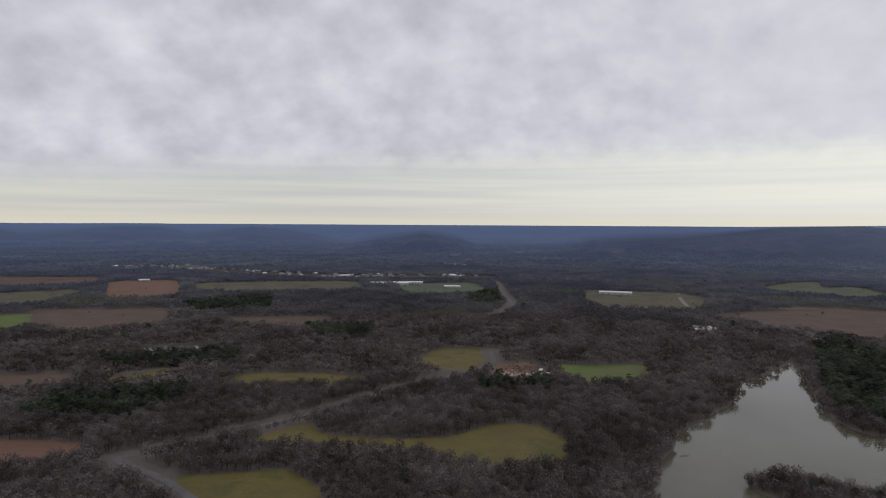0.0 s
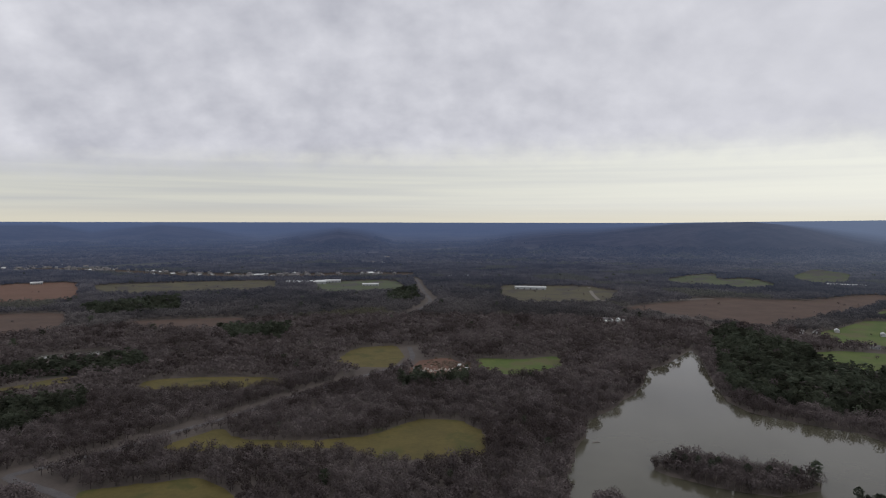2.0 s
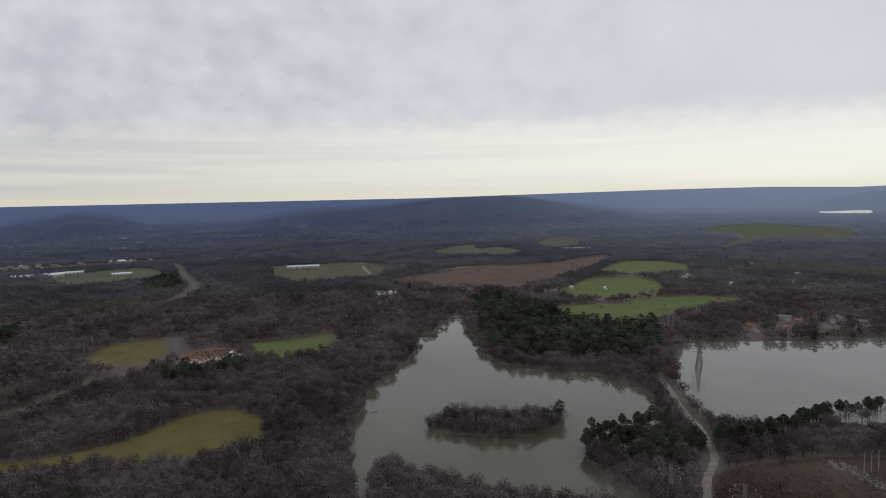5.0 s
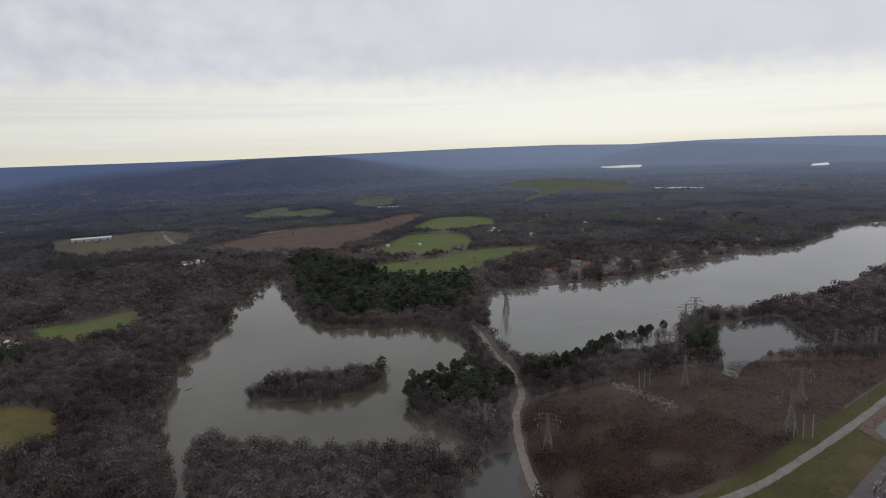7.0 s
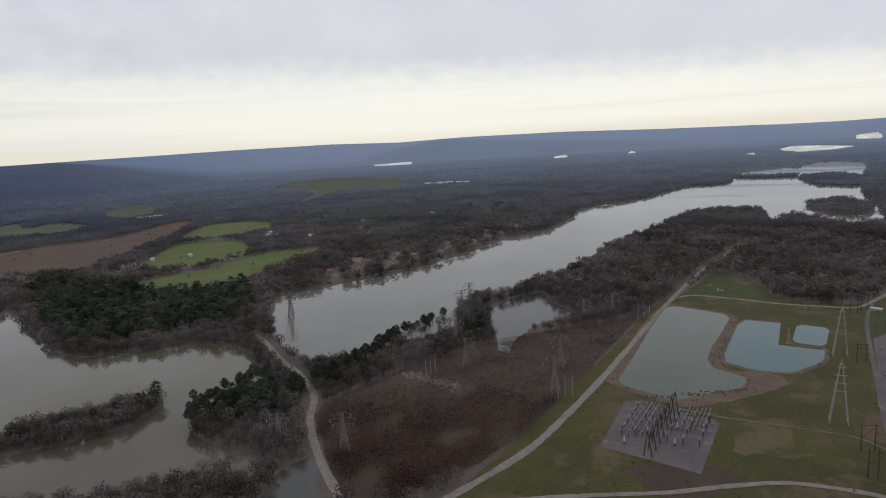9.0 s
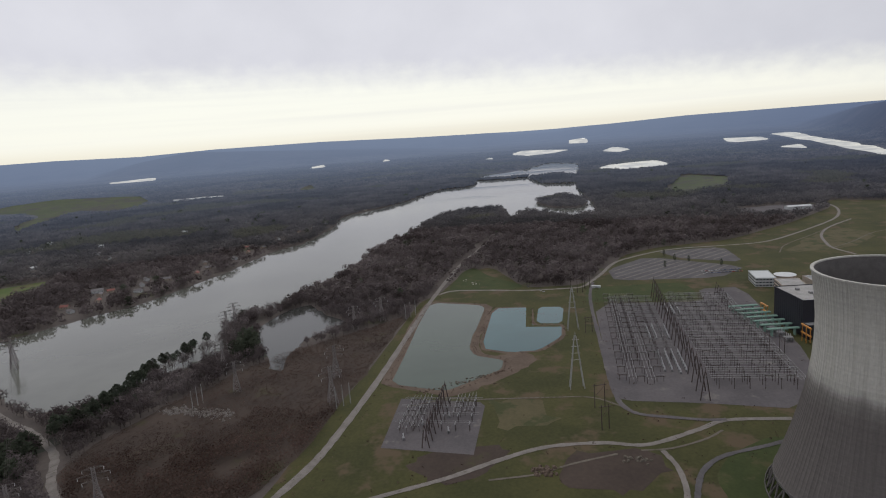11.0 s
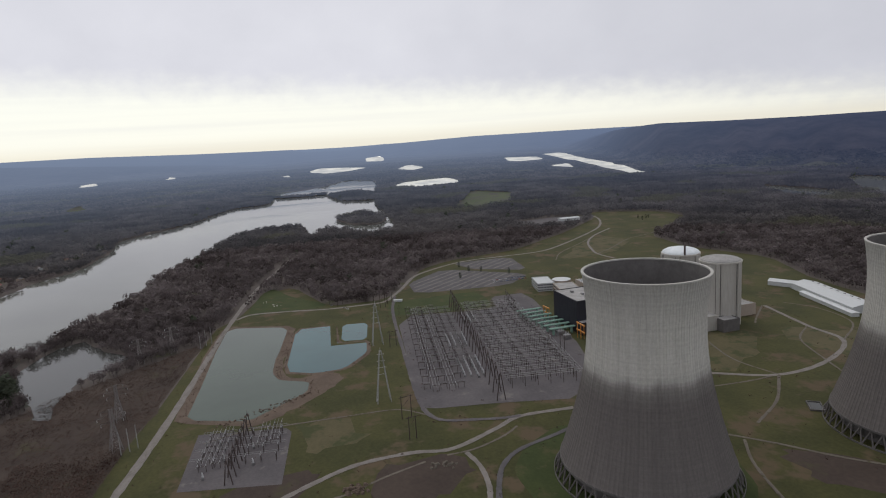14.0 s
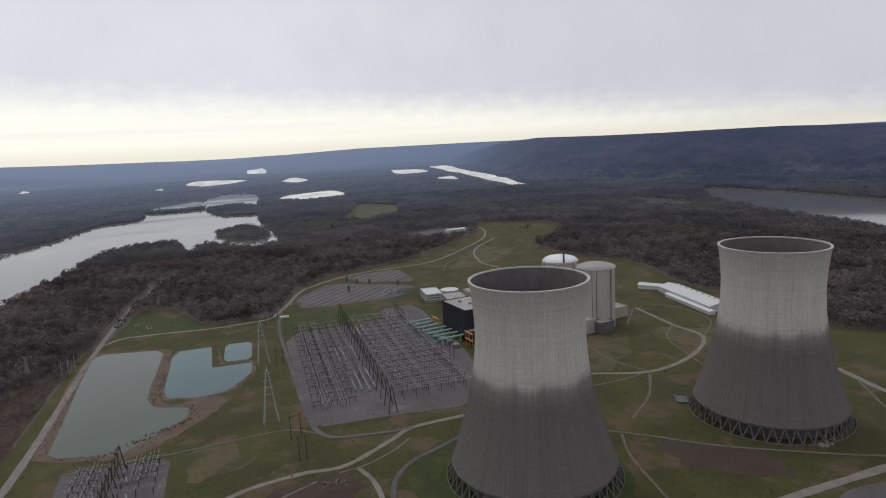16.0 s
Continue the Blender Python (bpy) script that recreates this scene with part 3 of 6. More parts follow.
SCRUB = [(420, 150), (330, 200), (324, 235), (375, 287), (442, 339), (495, 330), (559, 305), (593, 285), (641, 262), (690, 225), (735, 180), (768, 140), (816, 96), (738, 104), (595, 122)]
sheet("scrub_land", SCRUB, 0.14, M_SCRUB, "brown cut-over scrub under the power lines", "scrub", rough_edge=4)
for poly in ([(560, -560), (520, -620), (440, -640), (400, -600), (450, -545), (510, -530)], [(760, -520), (860, -560), (930, -660), (840, -700), (740, -640)], [(1050, -520), (1150, -600), (1250, -720), (1180, -760), (1060, -650)], [(250, -500), (200, -560), (140, -540), (170, -450)], [(480, -60), (530, -40), (530, -5), (470, -15)]):
    sheet("worn_grass", poly, 0.125, M_WORN, "worn tan grass on the plant grounds", "grass", clear=False, rough_edge=9)
sheet("lush_lawn", [(440, -215), (415, -172), (385, -150), (330, -150), (280, -180), (270, -230), (300, -290), (360, -310), (410, -290)], 0.15, M_LUSH, "greener grass ring around the cooling tower", "grass", clear=False)
POND_BIG, POND_MID, POND_SMALL = [(875, 66), (848, -4), (827, -11), (723, 6), (669, 12), (646, 6), (627, -24), (601, -21), (577, 6), (553, 35), (578, 90), (641, 85), (782, 76)], [(825, -22), (820, -72), (739, -64), (731, -102), (691, -94), (650, -64), (649, -33), (667, -2)], [(819, -83), (812, -116), (740, -103), (747, -72)]
sheet("bank", grown(POND_BIG, 11), 0.16, M_BANK, "bare muddy bank of the large settling pond", "bank", turns=1, clear=False, rough_edge=3.5)
sheet("bank", grown(POND_MID, 6), 0.17, M_BANK, "bare muddy bank of the teal pond", "bank", turns=1, clear=False, rough_edge=1.5)
sheet("bank", [(655, 8), (640, -22), (655, -40), (630, -62), (600, -48), (560, -5), (538, 38), (552, 40), (580, 8), (605, -18), (630, -16)], 0.18, M_BANK, "reddish brown weeds beside the settling pond", "bank", clear=False, rough_edge=4)
sheet("water", POND_BIG, 0.22, M_POND, "large grey-green settling pond with muddy banks", "pond", turns=1, rough_edge=0.8)
sheet("water", POND_MID, 0.23, M_TEAL, "teal settling pond with a notched corner", "pond", turns=1, rough_edge=0.6)
sheet("water", POND_SMALL, 0.24, M_TEAL, "small square teal settling pond", "pond", turns=1)
sheet("berm", [(833, -76), (815, -74), (741, -66), (733, -100), (728, -98), (735, -58), (815, -66), (835, -68)], 0.26, M_LAWN, "narrow grass berm between two ponds", "bank", turns=0, clear=False)
sheet("yard", [(820, -158), (795, -297), (860, -311), (857, -369), (578, -319), (478, -256), (499, -183), (512, -120), (537, -118)], 0.25, M_YARD, "grey gravel switchyard floor", "gravel", turns=1, clear=False)
sheet("yard", [(542, 76), (525, 3), (516, -1), (432, 10), (450, 83)], 0.25, M_YARD, "grey gravel floor of the small substation", "gravel", turns=0, clear=False)
LOT_A = [(1013, -219), (1095, -305), (975, -427), (916, -365), (937, -213)]
sheet("car_park", LOT_A, 0.24, M_ASPHALT, "weathered asphalt car park with faded bays", "car park", turns=1, clear=False)
LOT_B = [(1138, -336), (1138, -457), (1006, -438), (1065, -354)]
sheet("car_park", LOT_B, 0.24, M_ASPHALT, "weathered upper asphalt car park", "car park", turns=1, clear=False)
sheet("gravel_patch", [(1600, -660), (1625, -805), (1575, -868), (1480, -800), (1515, -670)], 0.2, M_YARD, "grey gravel pad around the white store", "gravel")
sheet("lush_lawn", [(925, 40), (940, 44), (1067, 22), (1100, 2), (1023, -24), (945, -75), (922, -62), (934, -10)], 0.14, M_LUSH, "dark green grass wedge beside the access road", "grass", clear=False)
sheet("lush_lawn", [(905, -166), (868, -155), (828, -150), (803, -290), (860, -305), (905, -300)], 0.14, M_LUSH, "green grass strip between yard and car park", "grass", clear=False)
sheet("car_park", [(221, -381), (223, -399), (216, -430), (150, -440), (150, -360)], 0.2, M_ASPHALT, "dark asphalt pad at the plant's edge", "car park", clear=False)
sheet("gravel_patch", [(440, -20), (450, 25), (425, 60), (395, 40), (400, 0)], 0.2, M_SCRUB, "bare rubble-strewn soil near the substation", "gravel", clear=False, rough_edge=4)
sheet("gravel_patch", [(430, -60), (425, -125), (395, -125), (370, -90), (385, -50)], 0.2, M_SCRUB, "bare brown soil with spoil heaps", "gravel", clear=False, rough_edge=4)
sheet("bare_soil", [(470, -400), (500, -470), (560, -520), (600, -470), (560, -420)], 0.18, M_WORN, "worn bare soil beside the reactor building", "gravel", clear=False, rough_edge=6)
sheet("bare_soil", [(340, -340), (300, -330), (250, -380), (270, -400), (330, -370)], 0.18, M_SCRUB, "worn brown grass between the tower roads", "grass", clear=False, rough_edge=6)
sheet("work_site", [(70, 962), (84, 1010), (99, 1054), (154, 1069), (178, 992), (169, 962), (119, 946)], 0.22, M_RED, "red-brown building site with scattered rubble", "building site", rough_edge=2)

sheet("town_ground", [(-1950, 3320), (-1500, 3270), (-1080, 3040), (-820, 2850), (-460, 2760), (-130, 2770), (120, 2800), (260, 2780), (250, 2900), (-60, 2900), (-420, 2880), (-800, 2990), (-1080, 3150), (-1480, 3380)], 0.15, M_SCRUB, "grey-brown open ground of the small town", "ground", rough_edge=12)
road("road", [(300, 187), (342, 168), (422, 135), (492, 120), (595, 104), (738, 86), (879, 68), (1076, 36), (1210, 5), (1397, -46)], 7, M_GRAVEL, "pale gravel haul road beside the ponds")
road("road", [(917, 58), (936, 34), (926, -23), (912, -73), (909, -127), (912, -158), (943, -179), (988, -204), (1048, -233), (1086, -264), (1134, -335), (1150, -390), (1150, -455), (1158, -537), (1213, -618), (1326, -748), (1400, -812), (1501, -868), (1597, -893), (1667, -883)], 6.0, M_GRAVEL, "pale access road curving round the plant")
road("road", [(338, 158), (360, 122), (380, 80), (401, 30), (422, -8), (438, -45), (440, -88)] + [(437, -22), (441, -62), (434, -120), (453, -164), (466, -191), (463, -240)][2:], 5, M_GRAVEL, "pale plant road across the grass", z=0.36)
road("road", [(424, -128), (401, -131), (375, -128), (356, -122)], 4, M_GRAVEL, "short fork of the plant road", z=0.40)
road("road", [(353, -127), (378, -137), (397, -148), (413, -168), (425, -206)] + [(437, -238), (440, -262)], 4, M_ASPHALT, "narrow grey track ringing the cooling tower", z=0.44)
road("road", [(936, -180), (872, -163), (801, -151), (683, -136), (579, -123), (530, -118), (504, -118), (485, -127), (475, -153), (468, -176), (467, -191)], 4.5, M_YARD, "gravel perimeter road of the switchyard", z=0.48)
road("road", [(479, -395), (450, -448), (458, -513), (496, -578), (552, -588), (639, -609)], 5, M_GRAVEL, "pale road curving behind the cooling towers")
road("road", [(450, -448), (407, -404), (379, -358)], 2.6, M_TRACK, "narrow worn track on brown grass", z=0.36)
road("road", [(372, -324), (347, -346), (306, -379), (250, -442), (224, -478)], 2.6, M_TRACK, "pale track passing the second cooling tower", z=0.40)
road("road", [(361, -329), (328, -309), (271, -289)], 2.4, M_TRACK, "narrow pale track on the grass", z=0.44)
road("road", [(355, -601), (299, -581), (267, -580)], 7, M_GRAVEL, "pale road beside the far cooling tower")
road("road", [(238, -344), (226, -446), (222, -487)], 7, M_GRAVEL, "pale gravel road at the plant's edge", z=0.36)
road("road", [(1343, -807), (1263, -716), (1190, -661), (1113, -627), (1067, -614), (1010, -617)], 5, M_GRAVEL, "curving pale road behind the reactors", z=0.36)
road("road", [(325, 238), (367, 284), (420, 331), (469, 362), (513, 413), (541, 457), (592, 524), (612, 557)], 7, M_GRAVEL, "pale dirt road over the causeway")
for pts in ([(1072, -617), (1113, -674), (1182, -754), (1225, -846), (1339, -998)], [(325, -585), (300, -563), (280, -545)], [(452, -376), (449, -417), (451, -449)], [(450, -181), (438, -164), (427, -136), (426, -113)], [(640, -606), (600, -560), (585, -545)], [(552, -588), (520, -545), (470, -520), (420, -500)], [(531, 10), (527, -53), (522, -95), (500, -118)], [(523, 70), (536, 30), (531, 10)], [(496, -578), (540, -640), (600, -655), (640, -640)], [(1268, -722), (1200, -650), (1120, -560), (1060, -520)], [(450, -448), (500, -440), (560, -455)], [(423, -95), (412, -60), (401, -35), (396, 0)]):
    road("track", pts, 2.2, M_TRACK, "faint worn wheel track across the grass", z=0.30)
road("road", [(-191, 502), (-256, 564), (-311, 601), (-327, 615)], 9, M_ASPHALT, "grey country road beside pastures", clear=14)
road("road", [(-327, 615), (-248, 678), (-218, 713), (-158, 773), (-67, 882), (16, 968), (63, 1020), (88, 1072), (91, 1169)], 9, M_ASPHALT, "grey country road through bare woods", z=0.36, clear=14)
road("road", [(131, 1607), (204, 1839), (214, 2143), (230, 2617)], 11, M_ASPHALT, "two-lane highway towards the town", clear=14)
road("road", [(408, 1811), (686, 1801), (1094, 1809)], 10, M_GRAVEL, "pale farm road between fields", clear=12)
road("road", [(829, 2181), (761, 1966), (719, 1802)], 12, M_GRAVEL, "pale curved drive between fields", clear=12)
road("road", [(728, 1540), (787, 1441), (793, 1299)], 9, M_GRAVEL, "pale country lane beside a brown field", clear=12)

ISLANDS = (
    ([(279, 560), (283, 541), (321, 502), (362, 483), (405, 492), (418, 512), (381, 540), (338, 563), (300, 575)], "wooded island in the murky lake"),
    ([(3151, -298), (2743, -319), (2650, -442), (2980, -530), (3300, -474)], "far wooded island in the river"),
    ([(2072, -212), (1872, -245), (1828, -325), (1981, -376), (2230, -330)], "wooded island in the upper river"),
    ([(3290, -30), (3190, -60), (3150, -180), (3180, -310), (3270, -300), (3240, -170)], "thin wooded spit across the river"),
    ([(855, 345), (880, 315), (960, 268), (955, 255), (870, 300), (800, 318), (740, 300), (735, 318), (800, 345)], "narrow dyke with bare trees beside the river"),
)
ISLAND_OUT = []
for poly, label in ISLANDS:
    sheet("island", poly, 0.42, M_FLOOR, label, "island", rough_edge=2, clear=False)
    ISLAND_OUT.append(rounded(poly, 1))


LAKE_HOUSES = [(954, 660), (1066, 678), (1091, 672), (1077, 612), (1168, 604), (1207, 560), (1354, 536), (1483, 512), (1722, 488), (1873, 440), (2176, 372), (1018, 652), (1128, 632), (1258, 557), (1428, 532), (1608, 512), (1798, 467), (985, 690), (1180, 650), (1320, 590), (1500, 560)]
FARM = [(965, 1049), (1089, 1165), (976, 1216), (1029, 1222), (944, 1222), (1668, 1245), (1737, 1260), (1842, 1298), (591, 1430), (615, 1422), (1096, 700), (1400, 1040), (1560, 980), (1700, 1050), (1480, 900), (1900, 900), (2050, 760)]

# ---------------------------------------------------------------- woods
def inside(poly, x, y):
    hit = np.zeros(len(x), bool)
    ok = (x > poly[:, 0].min()) & (x < poly[:, 0].max()) & (y > poly[:, 1].min()) & (y < poly[:, 1].max())
    xs, ys = x[ok], y[ok]
    h = np.zeros(len(xs), bool)
    for (ax, ay), (bx, by) in zip(poly, np.roll(poly, -1, 0)):
        if ay != by:
            h ^= ((ay > ys) != (by > ys)) & (xs < (bx - ax) * (ys - ay) / (by - ay) + ax)
    hit[ok] = h
    return hit


def near_line(p, x, y, dist):
    hit = np.zeros(len(x), bool)
    ok = (x > p[:, 0].min() - dist) & (x < p[:, 0].max() + dist) & (y > p[:, 1].min() - dist) & (y < p[:, 1].max() + dist)
    if ok.any():
        xs, ys = x[ok], y[ok]
        best = np.full(len(xs), 1e9)
        for a, b in zip(p[:-1], p[1:]):
            ab = b - a
            t = np.clip(((xs - a[0]) * ab[0] + (ys - a[1]) * ab[1]) / (ab @ ab + 1e-9), 0, 1)
            best = np.minimum(best, np.hypot(xs - a[0] - t * ab[0], ys - a[1] - t * ab[1]))
        hit[ok] = best < dist
    return hit


def wooded(x, y, lean=6.0, steps=1):
    """True where trees may stand: off fields, water and roads, and not so close before them as to hide them."""
    free = np.ones(len(x), bool)
    ks = [1 + (H / (H - lean) - 1) * i / steps for i in range(steps + 1)]
    for poly in OPEN:
        for k in ks:
            free &= ~inside(poly, x * k, y * k)
    for p, half in ROADS:
        free &= ~near_line(p, x, y, half)
    for hx, hy in LAKE_HOUSES + FARM:
        for f in (1.0, 0.975, 0.95):
            free &= np.hypot(x - hx * f, y - hy * f) > 17
    for poly in ISLAND_OUT:
        free |= inside(poly, x, y)
    return free


def scatter(spacing, r0, r1, az0, az1, seed):
    rs = np.random.RandomState(seed)
    g = np.arange(-r1, r1, spacing)
    x, y = np.meshgrid(g, g)
    x = x.ravel() + (rs.rand(x.size) - 0.5) * spacing * 0.95
    y = y.ravel() + (rs.rand(y.size) - 0.5) * spacing * 0.95
    r, az = np.hypot(x, y), np.degrees(np.arctan2(x, y))
    ok = (r >= r0) & (r < r1) & (az > az0) & (az < az1)
    return x[ok], y[ok]


def cone_tris(base, tip, r0, r1, sides=3):
    """Side triangles of a tapered limb."""
    base, tip = np.array(base, float), np.array(tip, float)
    d = tip - base
    d /= np.linalg.norm(d)
    u = np.cross(d, (0.3, 0.9, 0.2))
    u /= np.linalg.norm(u)
    v = np.cross(d, u)
    a = [base + r0 * (math.cos(t) * u + math.sin(t) * v) for t in np.arange(sides) * 2 * math.pi / sides]
    b = [tip + r1 * (math.cos(t) * u + math.sin(t) * v) for t in np.arange(sides) * 2 * math.pi / sides]
    out = []
    for i in range(sides):
        j = (i + 1) % sides
        out += [(a[i], a[j], b[j]), (a[i], b[j], b[i])]
    return out


def bare_tree_tris(rs, twigs, limbs, width, wide=0.30):
    """A leafless tree one unit high: trunk, limbs, and upright sprays of twigs that fill an egg-shaped crown."""
    wood = cone_tris((0, 0, 0), (0, 0, 0.6), 0.020, 0.010)
    for i in range(limbs):
        a = i * 2.4 + rs.rand()
        z0 = 0.2 + 0.3 * rs.rand()
        k = wide * (0.4 + 0.5 * rs.rand())
        wood += cone_tris((0, 0, z0), (k * math.cos(a), k * math.sin(a), z0 + 0.25 + 0.15 * rs.rand()), 0.009, 0.003)[::2]
    spray = []
    middle = np.array((0, 0, 0.52))
    for i in range(twigs):
        up = 1 - 1.55 * (i + 0.5) / twigs
        a = i * 2.39996 + 0.6 * rs.rand()
        flat = math.sqrt(max(0.0, 1 - up * up))
        n = np.array((flat * math.cos(a), flat * math.sin(a), up))
        k = 0.62 + 0.38 * math.sqrt(rs.rand()) + 0.10 * math.sin(3 * a + 5 * up)
        p = middle + n * (wide * k, wide * k, 0.36 * k)
        if i % 3:
            # fine twigs that lie in the crown's surface
            u = np.cross(n, rs.rand(3) - 0.5)
            u /= np.linalg.norm(u) + 1e-9
            v = np.cross(n, u)
            z = width * (1.7 + 1.1 * rs.rand())
            lift = n * width * (rs.rand() - 0.3)
            spray.append((p - u * z, p + u * z * 0.8 + lift, p + v * z * 1.3))
            continue
        d = (n * 0.080 + (0, 0, 0.040) + (rs.rand(3) - 0.5) * 0.08) * (0.7 + 0.6 * rs.rand())
        side = np.cross(d, rs.rand(3) - 0.5)
        side = side / (np.linalg.norm(side) + 1e-9) * width * (0.5 + 0.6 * rs.rand())
        spray.append((p - side, p + side, p + d))
    return np.array(wood), np.array(spray)


def pine_tris(rs, boughs, width, bare=0.35):
    """A pine one unit high: straight trunk and needle tufts that fill a rounded crown."""
    wood = cone_tris((0, 0, 0), (0, 0, 0.93), 0.015, 0.004)
    tufts = []
    mid, half = (1 + bare) / 2, (1 - bare) / 2
    for i in range(boughs):
        f = (i + rs.rand()) / boughs
        z = bare + (1 - bare) * f
        reach = 0.19 * math.sqrt(max(0.03, 1 - ((z - mid + 0.04) / half) ** 2)) * (0.45 + 0.6 * rs.rand())
        a = i * 2.39996 + rs.rand() * 0.8
        p = np.array((reach * math.cos(a), reach * math.sin(a), z))
        for k in range(2):
            u, v = rs.randn(3), rs.randn(3)
            u[2] *= 0.6
            u, v = u / np.linalg.norm(u) * width, v / np.linalg.norm(v) * width
            tufts.append((p - u, p + u * 0.8 - v * 0.4, p + v))
    return np.array(wood), np.array(tufts)


def tuft_tris(rs, n):
    """A far crown: a few broad sprays round a rough ball."""
    out = []
    for i in range(n):
        a, b = i * 2.4 + rs.rand(), rs.rand()
        p = np.array((0.25 * math.cos(a), 0.25 * math.sin(a), 0.25 + 0.45 * b))
        d = np.array((0.3 * math.cos(a) * (1.1 - b), 0.3 * math.sin(a) * (1.1 - b), 0.25))
        s = np.array((-math.sin(a), math.cos(a), 0.3 * (rs.rand() - 0.5))) * 0.19
        out.append((p - s - (0, 0, 0.15), p + s - (0, 0, 0.15), p + d))
    return np.array(out)


def woodland(name, templates, x, y, height, material, label, category, seed, spread=1.0, painted_haze=False):
    """One mesh of many trees, with a tint for each tree."""
    rs = np.random.RandomState(seed)
    base = lay(x, y)
    r = np.hypot(x, y)
    shrink = np.linalg.norm(base[:, :2], axis=1) / np.maximum(r, 1e-6)
    pick = rs.randint(len(templates), size=len(x))
    turn = rs.rand(len(x)) * 2 * math.pi
    tone = np.clip(0.5 + 0.24 * rs.randn(len(x)) + 0.5 * (patchy(x, y, 45, 51) - 0.5) + 0.7 * (patchy(x, y, 210, 52) - 0.5), 0, 1)
    verts, tints, whose = [], [], []
    for k, tpl in enumerate(templates):
        w = np.where(pick == k)[0]
        if not len(w):
            continue
        v = tpl.reshape(-1, 3)
        c, s = np.cos(turn[w])[:, None], np.sin(turn[w])[:, None]
        sz = (height[w] * shrink[w])[:, None]
        px = (v[:, 0] * c - v[:, 1] * s) * sz * spread + base[w, 0][:, None]
        py = (v[:, 0] * s + v[:, 1] * c) * sz * spread + base[w, 1][:, None]
        pz = v[None, :, 2] * sz + base[w, 2][:, None]
        verts.append(np.stack([px, py, pz], -1).reshape(-1, 3))
        tints.append(np.repeat(tone[w], len(v)))
        whose.append(np.repeat(w, len(v)))
    co, ti = np.concatenate(verts), np.concatenate(tints)
    n = len(co)
    me = bpy.data.meshes.new(name)
    me.vertices.add(n)
    me.vertices.foreach_set("co", co.astype(np.float32).ravel())
    me.loops.add(n)
    me.loops.foreach_set("vertex_index", np.arange(n, dtype=np.int32))
    me.polygons.add(n // 3)
    me.polygons.foreach_set("loop_start", np.arange(0, n, 3, dtype=np.int32))
    me.update(calc_edges=True)
    me.attributes.new("tint", "FLOAT", "POINT").data.foreach_set("value", ti.astype(np.float32))
    if painted_haze:
        who = np.concatenate(whose)
        hazy(me, x[who], y[who])
    me.materials.append(material)
    return tagged(new(name, me), label, category, kind="stuff")


PINE_WOODS = [np.array(p, float) for p in (
    [(640, 1050), (545, 880), (510, 790), (520, 735), (575, 680), (634, 640), (740, 660), (775, 700), (870, 800), (841, 875), (822, 1067), (814, 1277), (700, 1180)],
    [(378, 423), (424, 448), (477, 423), (465, 375), (422, 361)],
    [(-513, 731), (-519, 828), (-364, 875), (-335, 806), (-388, 724)],
    [(54, 934), (166, 937), (155, 873), (55, 886)],
    [(-314, 1411), (-147, 1418), (-157, 1289), (-260, 1273)],
    [(-590, 1050), (-375, 1128), (-335, 1037), (-529, 990)],
    [(-757, 1788), (-557, 2012), (-467, 1684), (-657, 1621)],
    [(87, 2050), (197, 2233), (171, 1837), (78, 1832)],
    [(671, 286), (683, 241), (762, 270), (737, 308)],
    [(470, 395), (541, 372), (600, 366), (590, 345), (530, 352), (470, 375)],
    [(210, 990), (290, 1010), (300, 985), (225, 965)],
)]


def patchy(x, y, size, seed):
    """Cheap smooth noise, 0 to 1."""
    rs = np.random.RandomState(seed)
    v = np.zeros(len(x))
    for k in range(7):
        a = rs.rand() * 6.28
        f = 2 * math.pi / size * (0.6 + 0.9 * rs.rand())
        v += np.sin((x * math.cos(a) + y * math.sin(a)) * f + rs.rand() * 6.28)
    return 0.5 + v / 7


def is_pine(x, y, seed):
    rs = np.random.RandomState(seed)
    hit = np.zeros(len(x), bool)
    for p in PINE_WOODS:
        hit |= inside(p, x, y)
    hit &= rs.rand(len(x)) < 0.93
    return hit | (rs.rand(len(x)) < 0.004)


# dark sheet added so gaps between the pines don't show pale floor
for poly in PINE_WOODS:
    sheet("needle_litter", poly, 0.06, M_PINEFLOOR, "dark ground sheet laid under the pines", "ground", clear=False)


